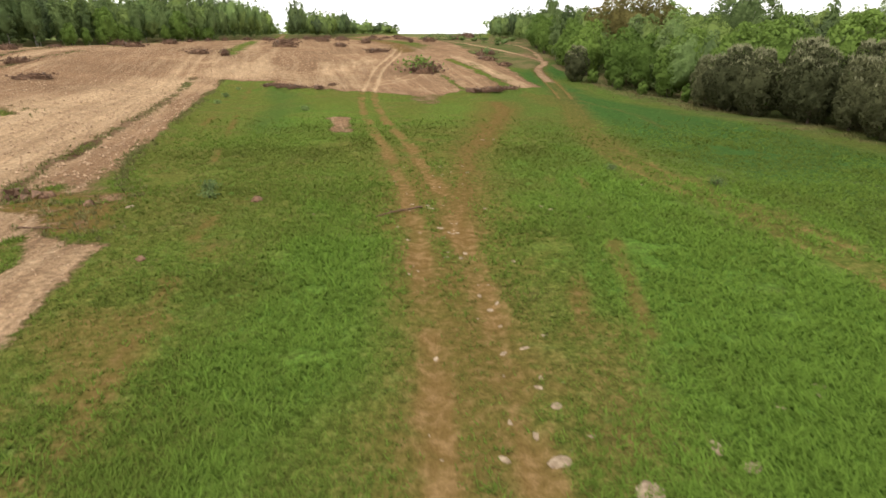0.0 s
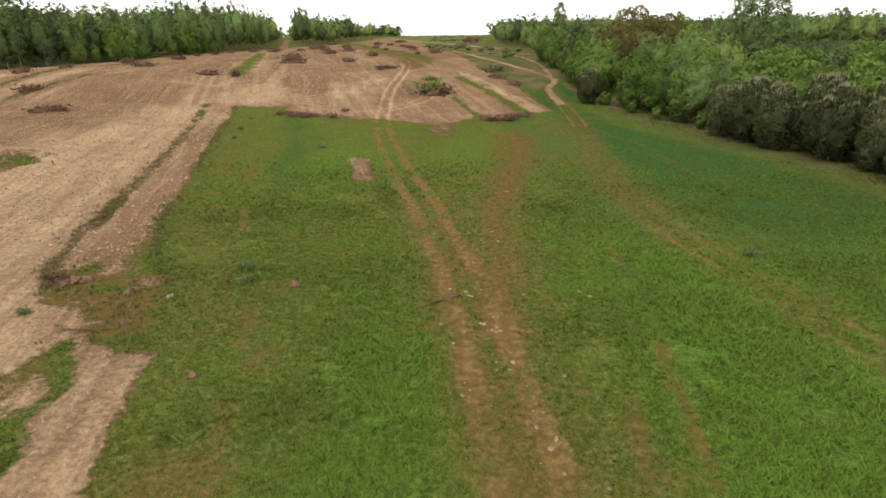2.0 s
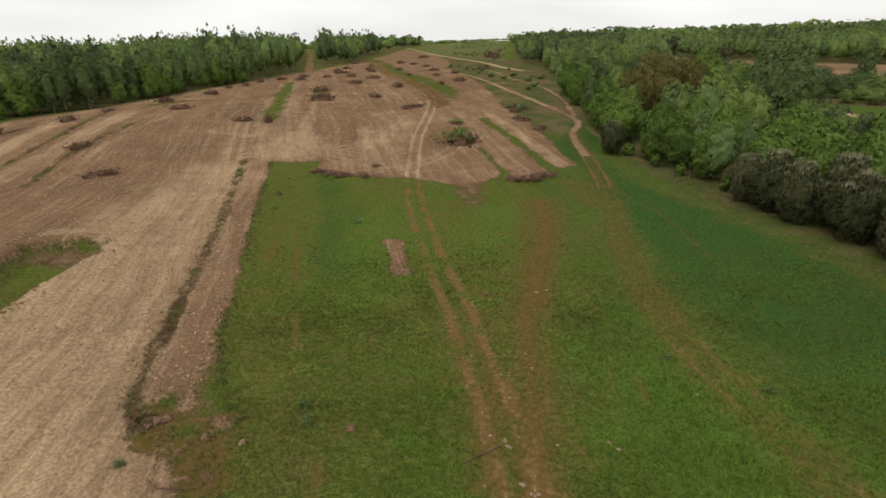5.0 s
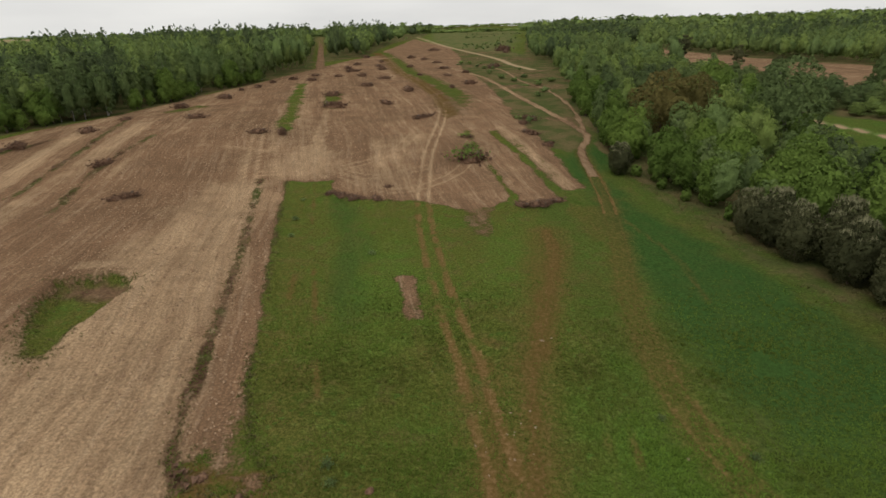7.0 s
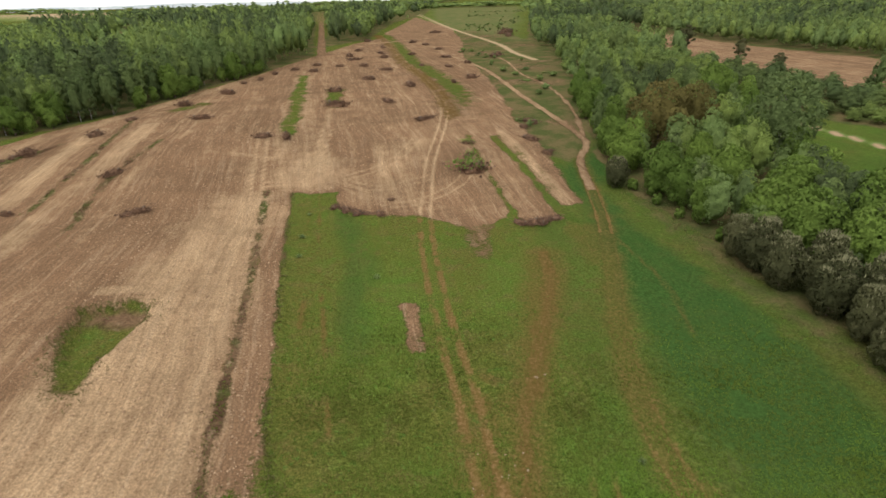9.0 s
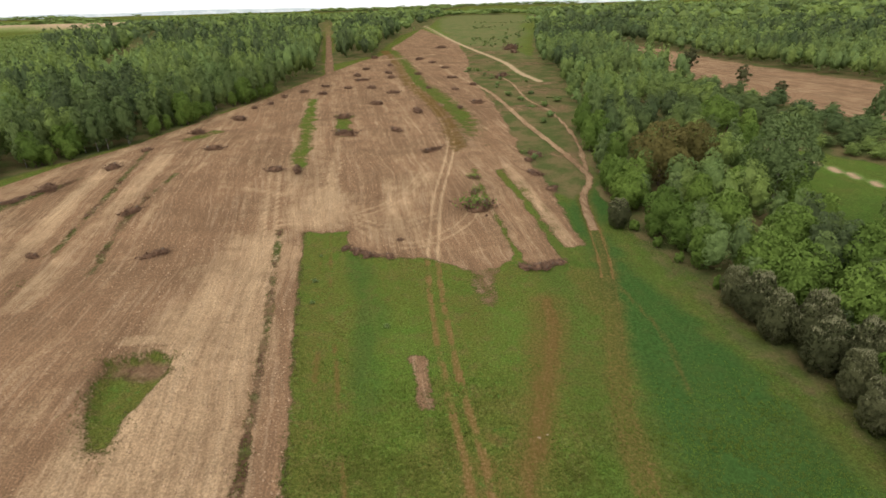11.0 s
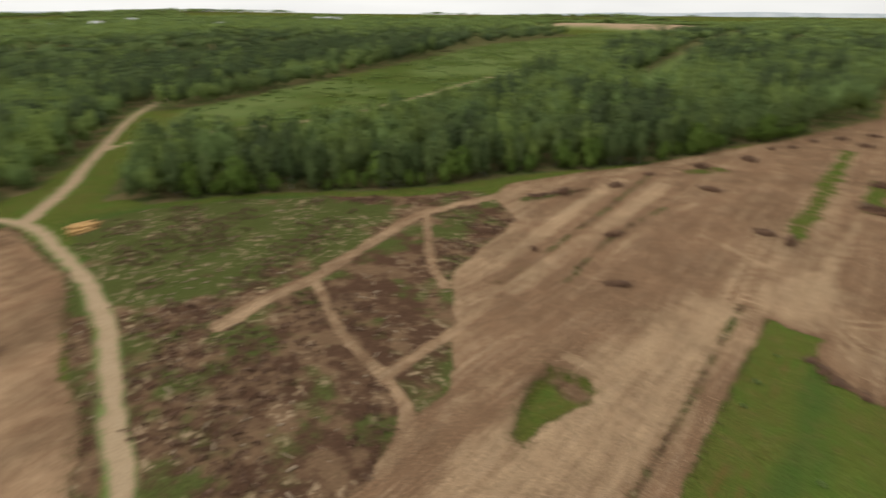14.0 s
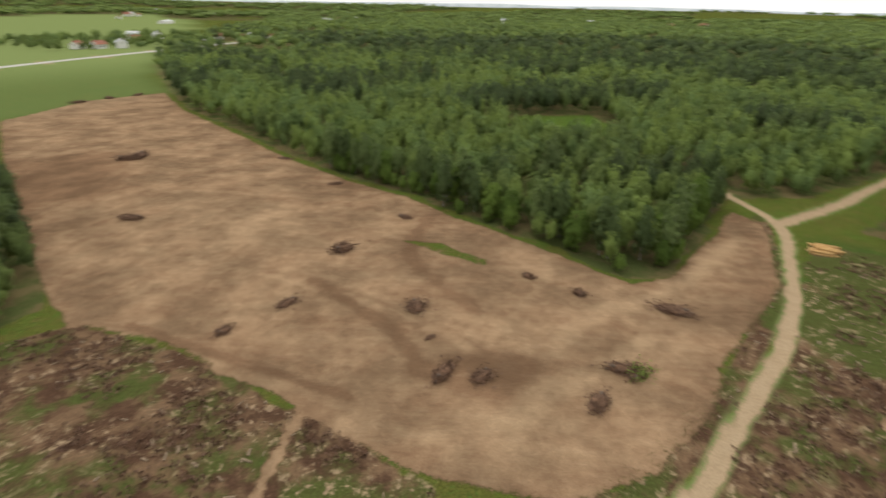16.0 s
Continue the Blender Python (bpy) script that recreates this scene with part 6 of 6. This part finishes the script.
# ---------------------------------------------------------------- village and far houses
def house(w, d, h, rise, roofmat, label):
    """A small gabled house: walls, roof with eaves, windows, a door and a chimney."""
    root = new("house")
    v = [(-w, -d, 0), (w, -d, 0), (w, d, 0), (-w, d, 0), (-w, -d, h), (w, -d, h), (w, d, h), (-w, d, h), (-w, 0, h + rise), (w, 0, h + rise)]
    part("wall", mesh_of("wall", v, [(0, 1, 5, 4), (2, 3, 7, 6), (1, 2, 6, 9, 5), (3, 0, 4, 8, 7), (3, 2, 1, 0)], PLASTER), PLASTER, root)
    e, t, sl = 0.5, 0.18, rise / d
    rv = []
    for s in (-1, 1):
        for x in (-w - e, w + e):
            rv += [(x, s * (d + e), h - e * sl + 0.05), (x, 0, h + rise + 0.05), (x, s * (d + e), h - e * sl + t + 0.05), (x, 0, h + rise + t + 0.05)]
    rf = []
    for o in (0, 8):
        rf += [(o, o + 1, o + 5, o + 4), (o + 2, o + 6, o + 7, o + 3), (o, o + 4, o + 6, o + 2), (o, o + 2, o + 3, o + 1), (o + 4, o + 5, o + 7, o + 6), (o + 1, o + 3, o + 7, o + 5)]
    part("roof", mesh_of("roof", rv, rf, roofmat), roofmat, root)

    def box(name, x, y, z, a, b, c, m, parent=root):
        bm = bmesh.new()
        bmesh.ops.create_cube(bm, size=1.0, matrix=Matrix.Translation((x, y, z)) @ Matrix.Diagonal((a, b, c, 1)))
        return part(name, bm, m, parent)
    for s in (-1, 1):
        for x in (-0.6 * w, 0.0, 0.6 * w):
            if s < 0 and x == 0:
                box("door", 0, s * (d + 0.03), 1.05, 1.0, 0.1, 2.1, DOORWOOD)
            else:
                box("window", x, s * (d + 0.02), h * 0.55, 1.1, 0.1, 1.2, PANE)
        box("window", s * (w + 0.02), 0, h * 0.95, 0.1, 1.0, 1.1, PANE)
    box("chimney", 0.4 * w, 0.3 * d, h + rise * 0.8 + 0.6, 0.6, 0.6, 1.8, ROOFRED)
    return tagged(root, label, "house", "houses of the village")


def build_houses():
    rnd = random.Random(4)
    a = house(6, 4.5, 4.2, 3.4, ROOFRED, "white plastered village house with red tiled gable roof")
    b = house(7, 5, 5.5, 3.0, ROOFGREY, "white two-storey village house with pale grey roof")
    c = house(20, 8, 5.0, 2.0, ROOFGREY, "long white barn with pale sheet roof")
    place(a, -232, -622, 20)
    place(b, -252, -618, 70)
    place(c, -610, -1260, 40)
    for k, (x, y) in enumerate(((-215, -628), (-300, -700), (-352, -752), (-385, -690), (-412, -655), (-432, -668), (-450, -640), (-405, -700), (-330, -770), (-470, -690))):
        place(copy_thing((a, a, b)[k % 3], Matrix()), x, y, rnd.uniform(0, 180))
    for k in range(34):
        ang, dist = radians(rnd.uniform(62, 158)), rnd.uniform(1500, 2600)
        x, y = -dist * math.sin(ang), dist * math.cos(ang)
        place(copy_thing((b, c, a)[k % 3], Matrix()), x, y, rnd.uniform(0, 180), rnd.uniform(1.0, 1.8), -1.0)


build_houses()


# ---------------------------------------------------------------- ground cover
def build_grass():
    rng = np.random.RandomState(31)
    n = 150000
    # thicker towards the walk's start
    y = 3 + 46 * rng.rand(n) ** 1.7
    x = rng.uniform(-1, 1, n) * (8 + 0.7 * y) + 0.5
    ok = (np.abs(x) < 24 + 3 * rng.rand(n)) & (rng.rand(n) < smooth(50, 28, y)) & (sample(MASK["soil"], x, y) < 0.35) & (rng.rand(n) > 1.25 * sample(MASK["worn"], x, y)) & (rng.rand(n) > 1.3 * sample(MASK["rut"], x, y)) & (vnoise(x, y, 1.6, 2) > 0.2)
    x, y = x[ok], y[ok]
    n, blades = len(x), 4
    green = sample(MASK["fresh"], x, y)
    rank = 0.55 + 0.5 * smooth(0.4, 0.7, vnoise(x, y, 4.5, 2)) + 0.5 * green
    x, y, rank, green = np.repeat(x, blades), np.repeat(y, blades), np.repeat(rank, blades), np.repeat(green, blades)
    m = len(x)
    x, y = x + rng.normal(size=m) * 0.045, y + rng.normal(size=m) * 0.045
    z = sample(GZ, x, y) - 0.01
    h = (0.04 + 0.085 * rng.rand(m) ** 2) * rank * (1 + y / 60)
    a, lean = rng.rand(m) * 6.283, 0.6 + 1.4 * rng.rand(m)
    w = (0.008 + 0.010 * rng.rand(m)) * (1 + y / 18)
    dx, dy = np.cos(a), np.sin(a)
    base, side, tip = np.stack([x, y, z], 1), np.stack([-dy * w, dx * w, 0 * w], 1), np.stack([dx * lean * h, dy * lean * h, h], 1)
    v = np.stack([base + side, base - side, base + tip], 1).reshape(-1, 3)
    tint = np.clip(0.05 + 0.45 * smooth(0.3, 0.7, vnoise(x, y, 5, 2)) + 0.45 * (rng.rand(m) - 0.5) + 0.65 * green + 0.2 * sample(MASK["lush"], x, y), 0, 1)
    tagged(new("grass", loose_mesh("grass", v, GRASSBLADE, np.repeat(tint, 3))), "short meadow grass, greener in patches", "grass", kind="stuff")


def build_verge():
    """Rank dull grass along the banks where bare earth meets the meadow."""
    rng = np.random.RandomState(37)
    spots = []
    for line, each, spread in (([(-30.4, 77.4), (-27.2, 65), (-24.1, 54), (-21.1, 43.5), (-18.7, 34.5), (-17.3, 29.6), (-15.2, 25), (-13, 22)], 16, 0.26), (BAR_STRIP, 9, 0.38), (PIT + PIT[:1], 14, 0.7), ([(-17.6, 23), (-16.4, 20.4), (-13.4, 19.4), (-12.6, 17.4)], 26, 0.9),
                               (WEST_DITCHES[0], 7, 0.45), (WEST_DITCHES[1], 7, 0.4), ([(-36, -12), (-52, -6.5), (-64, -5), (-82, -5), (-103, -4.4)], 16, 0.8), ([(22, 80), (24.4, 70), (26.4, 60), (28, 50), (30, 42), (33, 33)], 26, 1.6)):
        p = curve(line, 1.0)
        q = np.repeat(p, each, 0) + rng.normal(size=(len(p) * each, 2)) * spread
        keep = rng.rand(len(q)) < smooth(0.30, 0.55, vnoise(q[:, 0], q[:, 1], 2.4, 2))
        spots.append(q[keep])
    spots = np.vstack(spots)
    x, y = np.repeat(spots[:, 0], 5), np.repeat(spots[:, 1], 5)
    m = len(x)
    x, y = x + rng.normal(size=m) * 0.07, y + rng.normal(size=m) * 0.07
    h, a, w = 0.08 + 0.16 * rng.rand(m) ** 1.6, rng.rand(m) * 6.283, 0.02 + 0.03 * rng.rand(m)
    lean, base = 0.3 + 0.8 * rng.rand(m), np.stack([x, y, sample(GZ, x, y) - 0.02], 1)
    side, tip = np.stack([-np.sin(a) * w, np.cos(a) * w, 0 * w], 1), np.stack([np.cos(a) * lean * h, np.sin(a) * lean * h, h], 1)
    v = np.stack([base + side, base - side, base + tip], 1).reshape(-1, 3)
    tagged(new("verge_grass", loose_mesh("verge_grass", v, VERGEGRASS, np.repeat(rng.rand(m), 3))), "rank olive grass on the banks beside bare earth", "grass", kind="stuff")


def build_heath():
    """Brown heather tufts, chips of wood and clods on the cleared heath."""
    rng = np.random.RandomState(41)
    x, y = jittered(-132, 20, -92, 86, 0.95, rng)
    ok = (sample(MASK["scrub"], x, y) > 0.6) & (sample(MASK["soil"], x, y) < 0.3) & (vnoise(x, y, 6, 2) > 0.55) & seen_side(x, y) & ((y < 24) | (x < -46)) & (rng.rand(len(x)) < 0.6)
    x, y = x[ok], y[ok]
    per = 9
    n = len(x)
    c = np.repeat(np.stack([x, y, sample(GZ, x, y) + 0.14], 1), per, 0) + rng.normal(size=(n * per, 3)) * (0.3, 0.3, 0.10)
    tagged(new("heather", loose_mesh("heather", leaves(c, 0.12 + 0.16 * rng.rand(n * per), rng), HEATHER)), "dry brown heather and brushwood on cleared heath", "heather", kind="stuff")
    x, y = jittered(-132, 20, -92, 86, 1.5, rng)
    ok = (sample(MASK["scrub"], x, y) > 0.5) & (sample(MASK["soil"], x, y) < 0.5) & (rng.rand(len(x)) < 0.3 * smooth(0.4, 0.6, vnoise(x, y, 9, 2))) & seen_side(x, y) & ((y < 24) | (x < -46))
    x, y = x[ok], y[ok]
    lines = []
    for px, py, pz in zip(x, y, sample(GZ, x, y)):
        a, l, r = rng.rand() * 6.283, 0.18 + 0.55 * rng.rand() ** 2, 0.05 + 0.16 * rng.rand() ** 1.5
        dx, dy = l * math.cos(a), l * math.sin(a)
        lines.append([((px - dx, py - dy, pz + 0.02), r), ((px + dx, py + dy, pz + 0.10), r * 0.8)])
    v, f = tubes(lines, 5)
    tagged(new("wood_chips", mesh_of("wood_chips", v, f, STONE)), "pale stumps, chips and stones strewn over cleared heath", "debris", kind="stuff")


def build_clods():
    """Clods of earth and small stones on the bare fields."""
    rng = np.random.RandomState(51)
    n = 12000
    y = 8 + 110 * rng.rand(n) ** 1.3
    x = -8 - (0.25 + 0.65 * rng.rand(n)) * (y * 0.75 + 6) + 10 * rng.rand(n)
    ok = (sample(MASK["soil"], x, y) > 0.6) & (sample(MASK["lane"], x, y) < 0.3)
    x, y = x[ok], y[ok]
    n = len(x)
    r = (0.03 + 0.11 * rng.rand(n) ** 3) * (0.35 + 0.65 * smooth(16, 30, y))
    unit = np.array([(1, 0, 0), (-1, 0, 0), (0, 1, 0), (0, -1, 0), (0, 0, 1), (0, 0, -0.6)], float)
    v = unit[None] * r[:, None, None] * (0.7 + 0.6 * rng.rand(n, 6, 1)) + np.stack([x, y, sample(GZ, x, y) + 0.3 * r], 1)[:, None]
    f = np.array([(0, 2, 4), (2, 1, 4), (1, 3, 4), (3, 0, 4), (2, 0, 5), (1, 2, 5), (3, 1, 5), (0, 3, 5)])
    faces = (f[None] + 6 * np.arange(n)[:, None, None]).reshape(-1, 3)
    tagged(new("clods", mesh_of("clods", v.reshape(-1, 3).tolist(), faces.tolist(), CLODPALE)), "small clods of brown earth on the cleared field", "clods", kind="stuff")


build_grass()
build_verge()
build_heath()
build_clods()


# ---------------------------------------------------------------- the village road
def village_road():
    line = curve(VILLAGE_ROAD, 12.0)
    d = np.gradient(line, axis=0)
    d /= np.hypot(d[:, 0], d[:, 1])[:, None]
    verts, faces = [], []
    for (x, y), (a, b) in zip(line, d):
        z = max(height(x + 4 * b * s, y - 4 * a * s) for s in (-1, 0, 1)) + 0.35
        verts += [(x + 6.5 * b, y - 6.5 * a, z - 2.5), (x + 3.2 * b, y - 3.2 * a, z), (x - 3.2 * b, y + 3.2 * a, z), (x - 6.5 * b, y + 6.5 * a, z - 2.5)]
    for k in range(len(line) - 1):
        for s in range(3):
            faces.append((4 * k + s, 4 * k + s + 1, 4 * k + s + 5, 4 * k + s + 4))
    tagged(new("road", mesh_of("road", verts, faces, ROADDUST)), "pale dusty village road between fields", "road", kind="structure")


village_road()


# ---------------------------------------------------------------- hills at the horizon
def distant_hills():
    rng = np.random.RandomState(5)
    n = 240
    a = np.linspace(0, 2 * math.pi, n, endpoint=False)
    tall = 46 + sum(rng.uniform(8, 26) / (k ** 0.5) * np.sin(k * a + rng.rand() * 6.3) for k in (2, 3, 5, 8, 13, 21, 34))
    verts, faces = [], []
    for k in range(n):
        c, s = math.cos(a[k]), math.sin(a[k])
        verts += [(5300 * c, 5300 * s, -70), (5500 * c, 5500 * s, max(6, tall[k])), (5950 * c, 5950 * s, -70)]
    for k in range(n):
        m = (k + 1) % n
        faces += [(3 * k, 3 * m, 3 * m + 1, 3 * k + 1), (3 * k + 1, 3 * m + 1, 3 * m + 2, 3 * k + 2)]
    tagged(new("backdrop", mesh_of("backdrop", verts, faces, HILLS, True)), "hills along the far horizon, haze painted in as pale blue-grey", "hills", kind="structure")


distant_hills()
